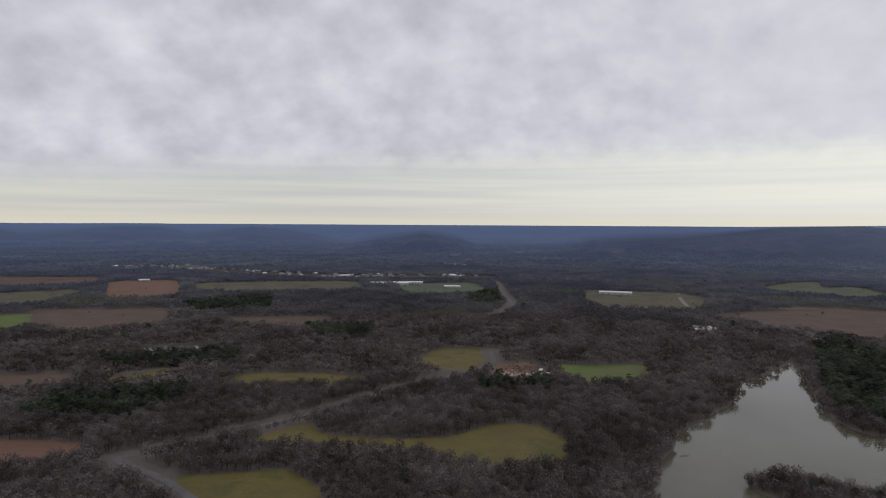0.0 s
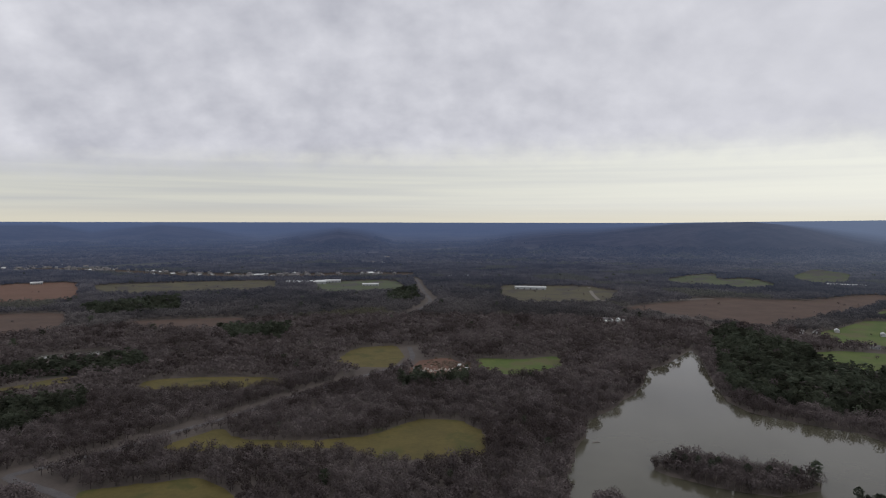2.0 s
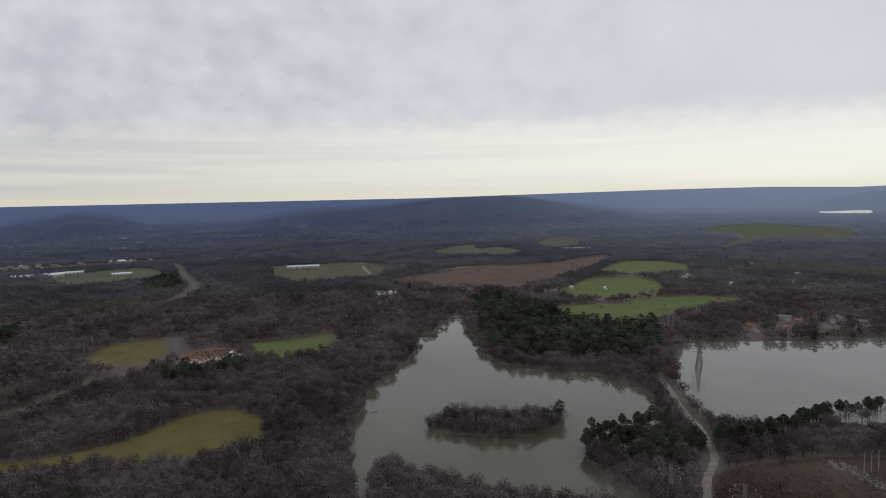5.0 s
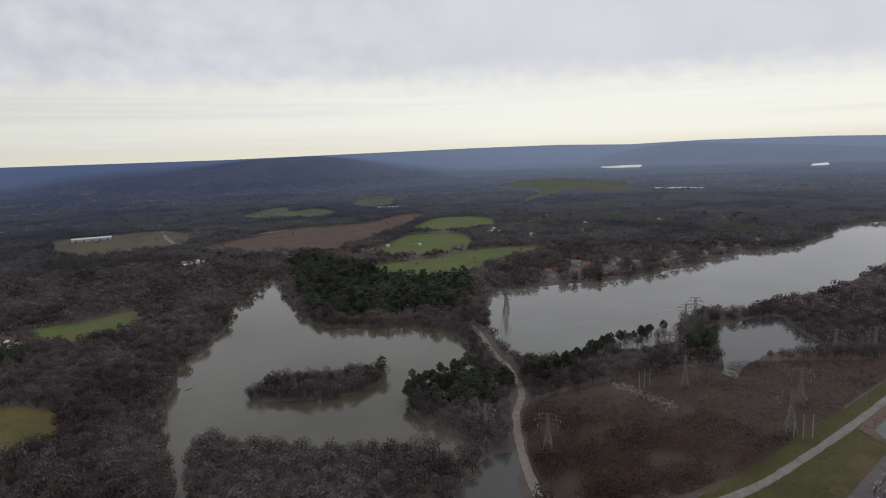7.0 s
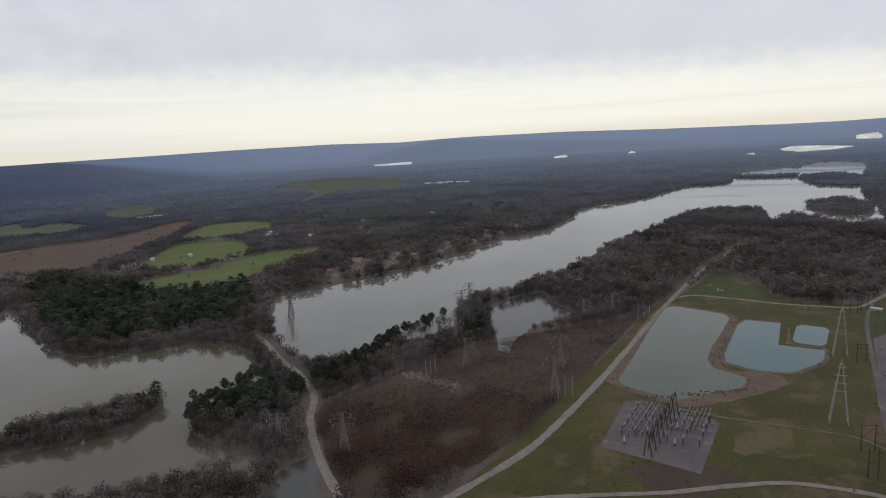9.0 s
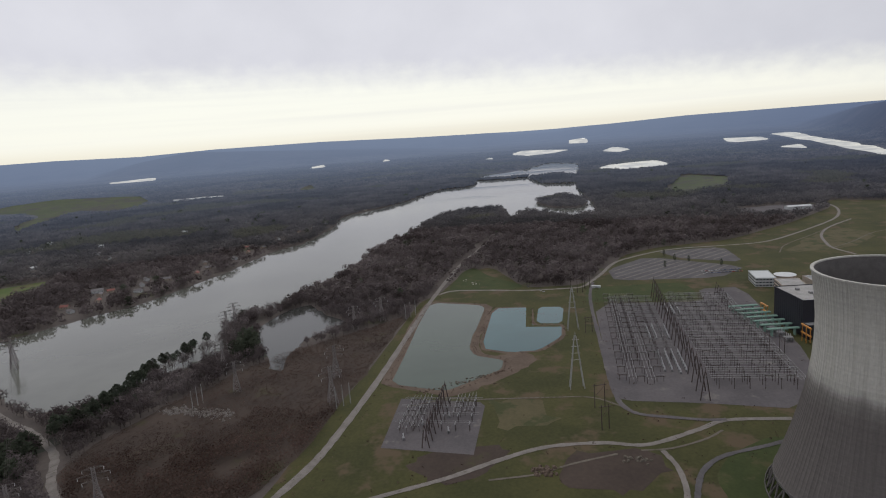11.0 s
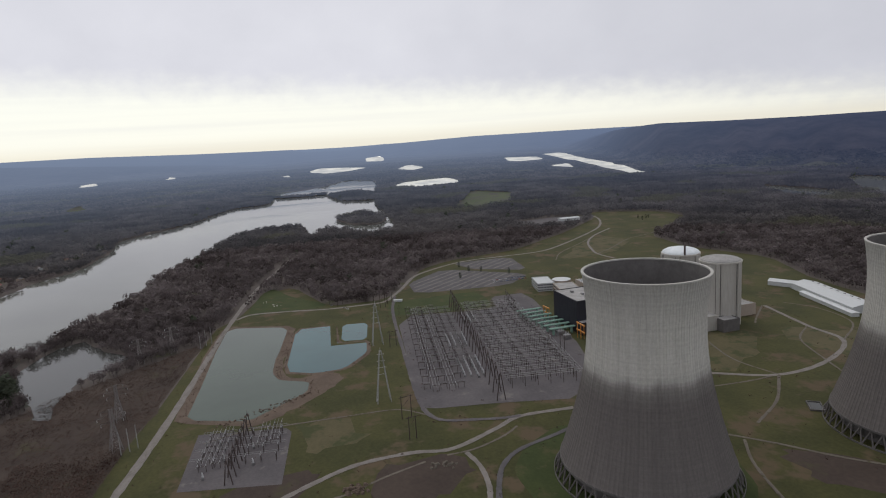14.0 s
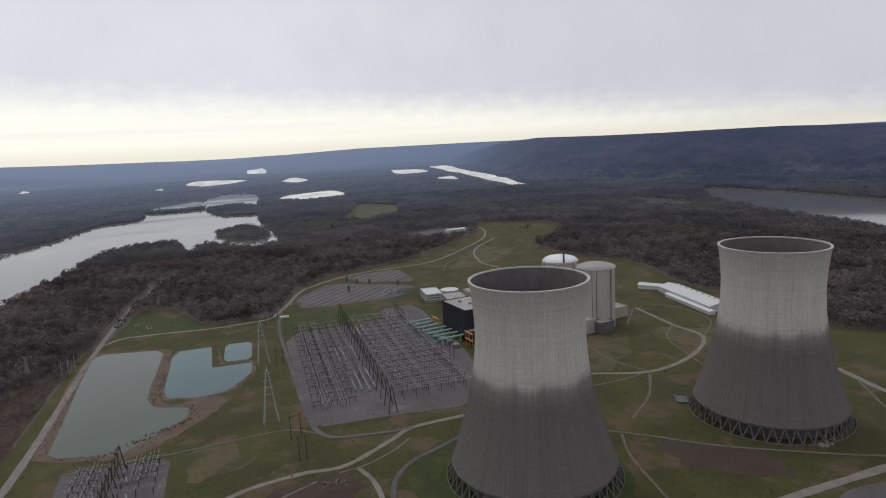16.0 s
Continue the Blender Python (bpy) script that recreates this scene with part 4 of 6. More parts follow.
def build_woods():
    rs = np.random.RandomState(11)
    near = [np.concatenate(bare_tree_tris(rs, 84, 5, 0.030)) for _ in range(6)]
    mid = [np.concatenate([bare_tree_tris(rs, 22, 1, 0.062)[1], bare_tree_tris(rs, 2, 1, 0.05)[0][:2]]) for _ in range(6)]
    tuft = [tuft_tris(rs, 8) for _ in range(5)]
    pine_near = [np.concatenate(pine_tris(rs, 34, 0.10, 0.22)) for _ in range(5)]
    pine_mid = [pine_tris(rs, 18, 0.14, 0.12)[1] for _ in range(5)]
    # near woods
    x, y = scatter(8.0, 330, 950, -44, 100, 1)
    ok = wooded(x, y)
    x, y = x[ok], y[ok]
    p = is_pine(x, y, 2)
    h = 8.0 + 9.5 * np.random.RandomState(3).rand(len(x)) ** 1.5 + 4.5 * patchy(x, y, 60, 8)
    woodland("near_woods", near, x[~p], y[~p], h[~p], M_TWIGS, "leafless grey-brown winter woods", "woods", 4, 1.15)
    woodland("near_pines", pine_near, x[p], y[p], h[p] * 1.08, M_PINE, "dark green pine stand among bare woods", "woods", 5, 1.55)
    # middle woods
    x1, y1 = scatter(11.0, 950, 2300, -44, 160, 6)
    x2, y2 = scatter(8.5, 560, 950, 100, 165, 7)
    x, y = np.concatenate([x1, x2]), np.concatenate([y1, y2])
    ok = wooded(x, y)
    x, y = x[ok], y[ok]
    p = is_pine(x, y, 12)
    h = 8.5 + 10 * np.random.RandomState(13).rand(len(x)) ** 1.5 + 5 * patchy(x, y, 90, 8)
    r = np.hypot(x, y)
    a, b = ~p & (r < 1550), ~p & (r >= 1550)
    woodland("mid_woods", mid, x[a], y[a], h[a], M_TWIGS, "leafless grey-brown woods farther off", "woods", 14, 1.25)
    # from 1550 m on, the material with emission haze takes over
    woodland("valley_woods", mid, x[b], y[b], h[b], M_FAR, "leafless woods across the valley, thin haze painted in", "woods", 34, 1.3, True)
    woodland("mid_pines", pine_mid, x[p], y[p], h[p] * 1.02, M_PINE, "dark green pine stand farther off", "woods", 15, 1.8)
    # far woods
    x, y = scatter(15.5, 2300, 3450, -44, 160, 16)
    ok = wooded(x, y, 9.0, 2) & (land(x, y) < 6)
    x, y = x[ok], y[ok]
    p = is_pine(x, y, 17)
    h = 13 + 7 * np.random.RandomState(18).rand(len(x))
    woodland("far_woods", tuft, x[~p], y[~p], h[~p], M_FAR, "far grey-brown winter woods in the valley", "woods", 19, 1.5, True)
    woodland("far_pines", tuft, x[p], y[p], h[p] * 1.1, M_PINE, "far dark pine groves in the valley", "woods", 20, 1.2)
    # groves of the far valley, out to the foot of the ridges
    x, y = scatter(38.0, 3400, 7600, -44, 160, 26)
    ok = wooded(x, y, 20.0, 4) & (land(x, y) < 60) & (patchy(x, y, 900, 61) + 0.5 * patchy(x, y, 300, 62) > 0.42)
    x, y = x[ok], y[ok]
    h = 12 + 9 * np.random.RandomState(28).rand(len(x))
    grove_far = [tuft_tris(rs, 7) for _ in range(5)]
    woodland("valley_groves", grove_far, x, y, h, M_FAR, "far groves on the valley floor, haze painted in", "woods", 29, 2.6, True)
    # hedgerows and lone trees in the fields
    x, y = scatter(6.5, 520, 3000, -44, 75, 36)
    ok = np.zeros(len(x), bool)
    for p in FIELD_OUT:
        ok |= inside(p, x, y)
    ok &= np.random.RandomState(73).rand(len(x)) < 0.0022
    ok &= np.hypot(x, y) > 850
    x, y = x[ok], y[ok]
    h = 5 + 6 * np.random.RandomState(38).rand(len(x))
    woodland("hedgerow", mid, x, y, h, M_TWIGS, "leafless hedgerows and lone trees in fields", "hedge", 39, 1.3)
    # dry weeds on banks, verges and lawns
    x, y = scatter(3.4, 380, 1000, 60, 150, 41)
    ok = np.zeros(len(x), bool)
    keep = np.random.RandomState(42).rand(len(x))
    for p, half in ROADS[:12]:
        ok |= near_line(p, x, y, half + 2) & ~near_line(p, x, y, half - 2.5) & (keep < 0.16)
    for p in (POND_BIG, POND_MID):
        ok |= inside(np.array(grown(p, 8), float), x, y) & ~inside(np.array(grown(p, 1.5), float), x, y) & (keep < 0.5)
    lawn = rounded(CLEARING, 1)
    ok |= inside(lawn, x, y) & (keep < 0.022) & (patchy(x, y, 60, 43) > 0.5)
    for p in (POND_BIG, POND_MID, POND_SMALL):
        ok &= ~inside(np.array(grown(p, 1.0), float), x, y)
    x, y = x[ok], y[ok]
    weeds = [bare_tree_tris(rs, 7, 1, 0.12, 0.7)[1] for _ in range(4)]
    woodland("dry_weeds", weeds, x, y, 0.7 + 1.3 * np.random.RandomState(44).rand(len(x)), M_BRUSH, "dry brown weeds on banks and verges", "weeds", 45, 1.4)
    # low brush on the cut-over land
    x, y = scatter(3.9, 330, 900, 20, 100, 21)
    ok = inside(rounded(SCRUB), x, y) & (patchy(x, y, 70, 31) + 0.5 * np.random.RandomState(32).rand(len(x)) > 0.42)
    for q, half in ROADS:
        ok &= ~near_line(q, x, y, half - 3)
    x, y = x[ok], y[ok]
    h = 1.6 + 3.2 * np.random.RandomState(22).rand(len(x)) ** 2 + 3.0 * np.maximum(0, patchy(x, y, 120, 33) - 0.55) + 4.5 * smooth((575 - np.hypot(x, y)) / 90)
    brush = [bare_tree_tris(rs, 22, 1, 0.040, 0.42)[1] for _ in range(5)]
    woodland("brush", brush, x, y, h, M_BRUSH, "low brown brush and saplings under power lines", "brush", 23, 1.5)


build_woods()


# ---------------------------------------------------------------- parts of things
def part(name, bm, material, parent, label="", smooth_shade=False):
    """Links a bmesh as one mesh object under a thing or a part."""
    me = bpy.data.meshes.new(name)
    bm.normal_update()
    bm.to_mesh(me)
    bm.free()
    me.materials.append(material)
    if smooth_shade:
        me.polygons.foreach_set("use_smooth", [True] * len(me.polygons))
    ob = new(name, me)
    ob.parent = parent
    if label:
        tagged(ob, label)
    return ob


def thing(name, x, y, label, category, group="", turn=0.0, z=0.0):
    ob = new(name)
    p = lay(np.array([x]), np.array([y]), z)[0]
    k = math.hypot(p[0], p[1]) / max(math.hypot(x, y), 1e-6)
    ob.matrix_world = pose(p[0], p[1], p[2], 0, 0, turn) @ Matrix.Diagonal((k, k, k, 1))
    return tagged(ob, label, category, group)


def box(bm, x0, x1, y0, y1, z0, z1, bevel=0.0):
    m = Matrix.Translation(((x0 + x1) / 2, (y0 + y1) / 2, (z0 + z1) / 2)) @ Matrix.Diagonal((abs(x1 - x0), abs(y1 - y0), abs(z1 - z0), 1))
    made = bmesh.ops.create_cube(bm, size=1.0, matrix=m)
    if bevel:
        edges = list({e for v in made["verts"] for e in v.link_edges})
        bmesh.ops.bevel(bm, geom=edges, offset=bevel, segments=1, affect="EDGES")
    return bm


def bar(bm, a, b, r0, r1=None, sides=6):
    """A tapered round or square bar from a to b."""
    a, b = Vector(a), Vector(b)
    d = b - a
    m = Matrix.Translation((a + b) / 2) @ d.to_track_quat("Z", "Y").to_matrix().to_4x4()
    bmesh.ops.create_cone(bm, cap_ends=True, segments=sides, radius1=r0, radius2=r0 if r1 is None else r1, depth=d.length, matrix=m)
    return bm


def lathe(profile, segments, ribs=0, rib=0.0):
    """A surface of revolution; every fourth column stands out as a rib when ribs are wanted."""
    bm = bmesh.new()
    rings = []
    for r, z in profile:
        ring = []
        for i in range(segments):
            a = 2 * math.pi * i / segments
            k = r + (rib if ribs and i % ribs == 0 else 0.0)
            ring.append(bm.verts.new((k * math.cos(a), k * math.sin(a), z)))
        rings.append(ring)
    for p, q in zip(rings[:-1], rings[1:]):
        for i in range(segments):
            j = (i + 1) % segments
            bm.faces.new((p[i], p[j], q[j], q[i]))
    return bm


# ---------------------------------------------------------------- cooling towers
# shade under the shell put into the columns' colour
M_COLUMN = matte("shaded_columns", (0.08, 0.073, 0.069), (0.13, 0.12, 0.112), 5)


def tower_radius(z):
    return 38.2 * math.sqrt(1 + ((z - 110.0) / 84.0) ** 2)


def cooling_tower(x, y, label):
    t = thing("cooling_tower", x, y, label, "cooling tower", "cooling towers of the plant")
    zs = [12 + 132 * i / 66 for i in range(67)]
    outer = [(tower_radius(z) + (0.12 if i % 6 == 0 else 0.0), z) for i, z in enumerate(zs)]
    part("shell", lathe(outer, 480, 4, 0.35), M_TOWER, t)
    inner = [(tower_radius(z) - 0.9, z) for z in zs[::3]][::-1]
    # the shell's inner shade is painted as a dark lining
    part("lining", lathe(inner, 120), M_DARKIN, t, "inside of the shell, shade put into its colour", True)
    r = tower_radius(144)
    part("rim", lathe([(r - 1.2, 143.4), (r + 0.6, 143.4), (r + 0.6, 144.3), (r - 1.2, 144.3), (r - 1.2, 143.4)], 160), M_TOWER, t, "grey concrete walkway ring round the top")
    rb = tower_radius(12)
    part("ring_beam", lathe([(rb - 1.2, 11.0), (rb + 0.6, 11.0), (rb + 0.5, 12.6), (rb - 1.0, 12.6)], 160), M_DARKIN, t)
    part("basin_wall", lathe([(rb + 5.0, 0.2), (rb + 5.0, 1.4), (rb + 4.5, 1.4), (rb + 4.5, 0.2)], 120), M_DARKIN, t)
    # dark cylinder added to stand for the shade between the columns
    part("fill", lathe([(rb - 7, 0.2), (rb - 7, 10.8), (0.5, 11.2)], 72), M_DARKIN, t, "packing cylinder, darkened for the shade behind the columns")
    # one leaning column, shared round the ring
    leans = []
    for way in (1, -1):
        bm = bmesh.new()
        half = math.pi / 46
        bar(bm, (rb + 3.6, 0, 0.2), ((rb - 0.2) * math.cos(half), (rb - 0.2) * math.sin(half) * way, 11.4), 0.62, 0.55, 6)
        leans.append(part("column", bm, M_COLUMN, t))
    for i in range(1, 46):
        for lean in leans:
            o = new("column", lean.data)
            o.parent = t
            o.matrix_basis = pose(0, 0, 0, 0, 0, i * 360 / 46)
    return t


cooling_tower(351.5, -237, "hyperbolic concrete cooling tower, pale above and dark-stained below")
cooling_tower(328, -461, "hyperbolic concrete cooling tower standing farther off, dark-stained below")
pool = thing("inlet_basin", 384, -421, "small concrete water basin beside the cooling tower", "basin", turn=-35)
bm = bmesh.new()
for a in ((-9, 9, -5.5, -4.7), (-9, 9, 4.7, 5.5), (-9, -8.2, -4.7, 4.7), (8.2, 9, -4.7, 4.7)):
    box(bm, *a, 0.1, 1.6)
part("wall", bm, M_DARKIN, pool)
part("surface", box(bmesh.new(), -8.2, 8.2, -4.7, 4.7, 0.1, 1.0), M_SLOUGH, pool, "dark still water")


# ---------------------------------------------------------------- reactor and turbine buildings
def reactor(x, y, roof_high, roof_mat, label, stack):
    t = thing("reactor_building", x, y, label, "reactor building", "reactor buildings")
    part("wall", lathe([(23.5, 0), (23.5, 75), (24.2, 75.4), (24.2, 77.5), (22.6, 77.6)], 96, 0), M_CONC, t)
    dome = [(22.8 * math.cos(a), 77.5 + roof_high * math.sin(a)) for a in np.linspace(0, math.pi / 2 - 0.02, 12)]
    part("dome", lathe(dome, 96), roof_mat, t, "shallow domed roof", True)
    for i in range(6):
        a = i * 60 + 15
        bm = box(bmesh.new(), 23.4, 25.2, -2.2, 2.2, 0, 76.5)
        o = part("buttress", bm, M_CONC, t)
        o.matrix_basis = pose(0, 0, 0, 0, 0, a)
        for s in (-2.6, 2.6):
            g = part("groove", box(bmesh.new(), 23.45, 23.75, s - 0.35, s + 0.35, 0, 75), M_DARKIN, t, "dark strip beside the buttress")
            g.matrix_basis = pose(0, 0, 0, 0, 0, a)
    if stack:
        part("stack", bar(bmesh.new(), (-20, 9, 76), (-20, 9, 90), 1.3, 1.2, 10), M_RUST, t, "dark vent stack")
    return t


reactor(671, -505, 7.0, M_DOME, "round concrete reactor building with a white dome", True)
reactor(608, -513, 4.5, M_ROOF, "round concrete reactor building with a grey roof", False)


def hall(name, x, y, w, d, h, wall, roof, label, category, turn=0.0, bays=0, group="", parapet=0.8, mullion=None):
    """A flat-roofed block with a parapet, wall panels or window bands and roof plant."""
    t = thing(name, x, y, label, category, group, turn)
    bm = bmesh.new()
    for a in ((-w / 2, w / 2, -d / 2, -d / 2 + 0.5), (-w / 2, w / 2, d / 2 - 0.5, d / 2), (-w / 2, -w / 2 + 0.5, -d / 2 + 0.5, d / 2 - 0.5), (w / 2 - 0.5, w / 2, -d / 2 + 0.5, d / 2 - 0.5)):
        box(bm, *a, 0, h + parapet)
    part("wall", bm, wall, t)
    part("roof", box(bmesh.new(), -w / 2 + 0.5, w / 2 - 0.5, -d / 2 + 0.5, d / 2 - 0.5, h - 0.6, h), roof, t)
    if bays:
        for side in (-1, 1):
            for i in range(bays):
                cx = -w / 2 + w * (i + 0.5) / bays
                bm = box(bmesh.new(), cx - 0.12, cx + 0.12, side * (d / 2), side * (d / 2 + 0.25), 0.5, h)
                part("panel_rib", bm, mullion or wall, t)
    return t


def window_bands(t, w, d, h, storeys):
    for s in range(storeys):
        z = 1.2 + s * h / storeys
        for side in (-1, 1):
            n = max(2, int(w / 4))
            for i in range(n):
                cx = -w / 2 + w * (i + 0.5) / n
                part("window", box(bmesh.new(), cx - 1.6, cx + 1.6, side * (d / 2 - 0.1), side * (d / 2 + 0.06), z, z + h / storeys * 0.45), M_WINDOW, t)
        for side in (-1, 1):
            n = max(2, int(d / 4))
            for i in range(n):
                cy = -d / 2 + d * (i + 0.5) / n
                part("window", box(bmesh.new(), side * (w / 2 - 0.1), side * (w / 2 + 0.06), cy - 1.6, cy + 1.6, z, z + h / storeys * 0.45), M_WINDOW, t)


turbine = hall("turbine_hall", 676, -402, 62, 120, 39, M_NAVY, M_ROOF, "tall dark navy turbine hall with a pale flat roof", "industrial building", 0, 14)
for i, (a, b) in enumerate(((-18, 40), (-4, 38), (12, 44), (20, 20), (-14, 10), (4, -10))):
    part("roof_vent", box(bmesh.new(), a - 2.2, a + 2.2, b - 1.6, b + 1.6, 39, 41.4, 0.2), M_STEEL, turbine)
hall("control_building", 640, -470, 30, 44, 26, M_CONC, M_ROOF, "plain concrete building between hall and reactors", "industrial building", 0, 5)
hall("auxiliary_building", 600, -478, 34, 26, 17, M_CONC, M_ROOF, "low stained concrete building beside the reactor", "industrial building", 0, 5, mullion=M_DARKIN)
hall("annexe", 580, -500, 16, 22, 14, M_DARKIN, M_ROOF, "dark concrete annexe against the round reactor building", "industrial building", 0, 3)
hall("annexe", 640, -560, 52, 24, 14, M_BRICKISH, M_ROOF, "brown annexe behind the reactor buildings", "industrial building", 0, 6)
hall("annexe", 640, -352, 12, 20, 15, M_NAVY, M_ROOF, "small dark annexe at the foot of the turbine hall", "industrial building", 0, 3)
office = hall("office_block", 872, -404, 46, 26, 12, M_WHITE, M_WHITE, "white three-storey office block with window bands", "office building", -12, 0)
window_bands(office, 46, 26, 12, 3)
office = hall("office_block", 815, -415, 40, 30, 14, M_BRICKISH, M_ROOF, "tan office wing with a cluttered grey roof", "office building", -12, 0)
window_bands(office, 40, 30, 14, 3)
hall("service_building", 828, -470, 56, 40, 10, M_BRICKISH, M_ROOF, "low service building with long roof lights", "industrial building", -5, 8)
round_hall = thing("round_hall", 880, -440, "low round white-roofed hall beside the offices", "office building")
part("wall", lathe([(14, 0), (14, 7), (14.6, 7.2), (14.6, 8)], 40), M_BRICKISH, round_hall)
part("roof", lathe([(14.6, 8), (8, 9.2), (0.3, 9.8)], 40), M_WHITE, round_hall)
for i in range(7):
    o = hall("roof_light", 804 + i * 8, -468 - i * 0.7, 3.0, 34, 0.9, M_WHITE, M_STEEL, "long grey roof light on the service building", "roof light", -5, 0, "roof lights", 0.1)
    o.location.z += 10.1


def shed(name, x, y, w, d, h, wall, roof, label, category, turn, group="", rise=None, doors=1, eave=0.6, windows=0):
    """A gabled building: walls with gables, two roof slopes, doors and windows."""
    t = thing(name, x, y, label, category, group, turn)
    rise = rise if rise is not None else d * 0.22
    bm = bmesh.new()
    v = [bm.verts.new(p) for p in ((-w / 2, -d / 2, 0), (w / 2, -d / 2, 0), (w / 2, d / 2, 0), (-w / 2, d / 2, 0), (-w / 2, -d / 2, h), (w / 2, -d / 2, h), (w / 2, d / 2, h), (-w / 2, d / 2, h), (-w / 2, 0, h + rise), (w / 2, 0, h + rise))]
    for f in ((0, 1, 5, 4), (2, 3, 7, 6), (1, 2, 6, 9, 5), (3, 0, 4, 8, 7)):
        bm.faces.new([v[i] for i in f])
    part("wall", bm, wall, t)
    k = rise / (d / 2)
    for side in (-1, 1):
        bm = bmesh.new()
        y1, z1 = side * (d / 2 + eave), h - eave * k
        top, low = (0, h + rise), (y1, z1)
        q = [bm.verts.new((sx, yy, zz + dz)) for dz in (0.05, 0.3) for sx, (yy, zz) in ((-w / 2 - eave, top), (w / 2 + eave, top), (w / 2 + eave, low), (-w / 2 - eave, low))]
        for f in ((3, 2, 1, 0), (4, 5, 6, 7), (0, 1, 5, 4), (1, 2, 6, 5), (2, 3, 7, 6), (3, 0, 4, 7)):
            bm.faces.new([q[i] for i in f])
        bmesh.ops.recalc_face_normals(bm, faces=bm.faces[:])
        part("roof", bm, roof, t)
    for i in range(doors):
        cx = -w / 2 + w * (i + 0.5) / doors
        part("door", box(bmesh.new(), cx - min(2, w * 0.08), cx + min(2, w * 0.08), -d / 2 - 0.1, -d / 2 + 0.05, 0, min(h * 0.8, 4)), M_WINDOW, t)
    for i in range(windows):
        for side in (-1, 1):
            cx = -w / 2 + w * (i + 0.3) / windows
            part("window", box(bmesh.new(), cx - 0.7, cx + 0.7, side * (d / 2 - 0.05), side * (d / 2 + 0.08), 1.0, 2.3), M_WINDOW, t)
    return t


store = shed("warehouse", 622, -702, 132, 34, 8, M_WHITE, M_WHITE, "long white metal warehouse with a low roof", "warehouse", -16, rise=4, doors=8)
for k in range(9):
    part("roof_vent", box(bmesh.new(), -56 + k * 14, -53 + k * 14, -8.5, -6.5, 9.6, 11.4), M_STEEL, store)
shed("warehouse", 606, -676, 110, 9, 4.5, M_WHITE, M_WHITE, "narrow white lean-to shed beside the warehouse", "warehouse", -16, rise=0.8, doors=6)
shed("warehouse", 706, -712, 46, 20, 6, M_WHITE, M_WHITE, "smaller white metal warehouse", "warehouse", 28, rise=2.4, doors=3)
shed("store", 1535, -795, 56, 20, 7, M_WHITE, M_WHITE, "white metal store on a grey pad in the woods", "warehouse", 88, rise=2, doors=3)


# ---------------------------------------------------------------- switchyards
U, N = Vector((0.987, -0.16, 0)), Vector((0.16, 0.987, 0))
YARD_TURN = math.degrees(math.atan2(-0.16, 0.987))


def in_yard(a, b):
    return 503 + U.x * a + N.x * b, -188 + U.y * a + N.y * b


def a_frame(x, y, h, label, group, turn, spread=7.0, tie=0.42):
    """Two dark legs leaning together, a tie between them, a spike and three hanging insulators."""
    t = thing("yard_mast", x, y, label, "steel mast", group, turn)
    for w in (-spread / 2, spread / 2):
        part("leg", bar(bmesh.new(), (w, 0, 0), (w * 0.10, 0, h * 0.86), 0.50, 0.36, 6), M_RUST, t)
    part("tie", bar(bmesh.new(), (-spread * 0.31, 0, h * tie), (spread * 0.31, 0, h * tie), 0.22, None, 4), M_RUST, t)
    part("spike", bar(bmesh.new(), (0, 0, h * 0.84), (0, 0, h), 0.30, 0.10, 5), M_RUST, t)
    arm = part("crossarm", box(bmesh.new(), -0.3, 0.3, -4.5, 4.5, h * 0.78, h * 0.78 + 0.5), M_RUST, t)
    for o in (-4, 0, 4):
        part("insulator", bar(bmesh.new(), (0.45, o, h * 0.78), (0.45, o, h * 0.78 - 2.2), 0.22, 0.16, 5), M_STEEL, arm)
    return t


MAST_TURN = YARD_TURN + 90
first = a_frame(*in_yard(0, 0), 30, "tall rusty A-shaped mast in the switchyard", "switchyard masts", MAST_TURN, 8.0)
for i in range(1, 18):
    x, y = in_yard(i * 19.5, 0)
    copy_thing(first, pose(x, y, first.location.z, 0, 0, MAST_TURN))
for i in range(5):
    x, y = in_yard(290 + i * 13, -82)
    copy_thing(first, pose(x, y, first.location.z, 0, 0, MAST_TURN)).scale = (0.62, 0.62, 0.62)


def bus_row(x, y, length, posts, h, turn, label, group, pipe=M_STEEL, post=M_RUST, pipes=1, gap=3.0, cap=None):
    """A raised line of steel pipes on posts with porcelain insulators."""
    t = thing("bus_line", x, y, label, "bus bar", group, turn)
    for k in range(pipes):
        o = (k - (pipes - 1) / 2) * gap
        part("pipe", bar(bmesh.new(), (0, o, h), (length, o, h), 0.15, None, 6), pipe, t)
    for i in range(posts):
        c = length * (i + 0.5) / posts
        w = (pipes - 1) / 2 * gap
        for o in ((0,) if pipes == 1 else (-w, w)):
            stand = part("post", bar(bmesh.new(), (c, o, 0), (c, o, h - 1.6), 0.26, 0.22, 5), post, t)
            part("insulator", bar(bmesh.new(), (c, o, h - 1.6), (c, o, h - 0.1), 0.34, 0.28, 6), cap or M_INSUL, stand)
        if pipes > 1:
            part("crossarm", box(bmesh.new(), c - 0.18, c + 0.18, -w - 0.4, w + 0.4, h - 2.1, h - 1.7), post, t)
    return t


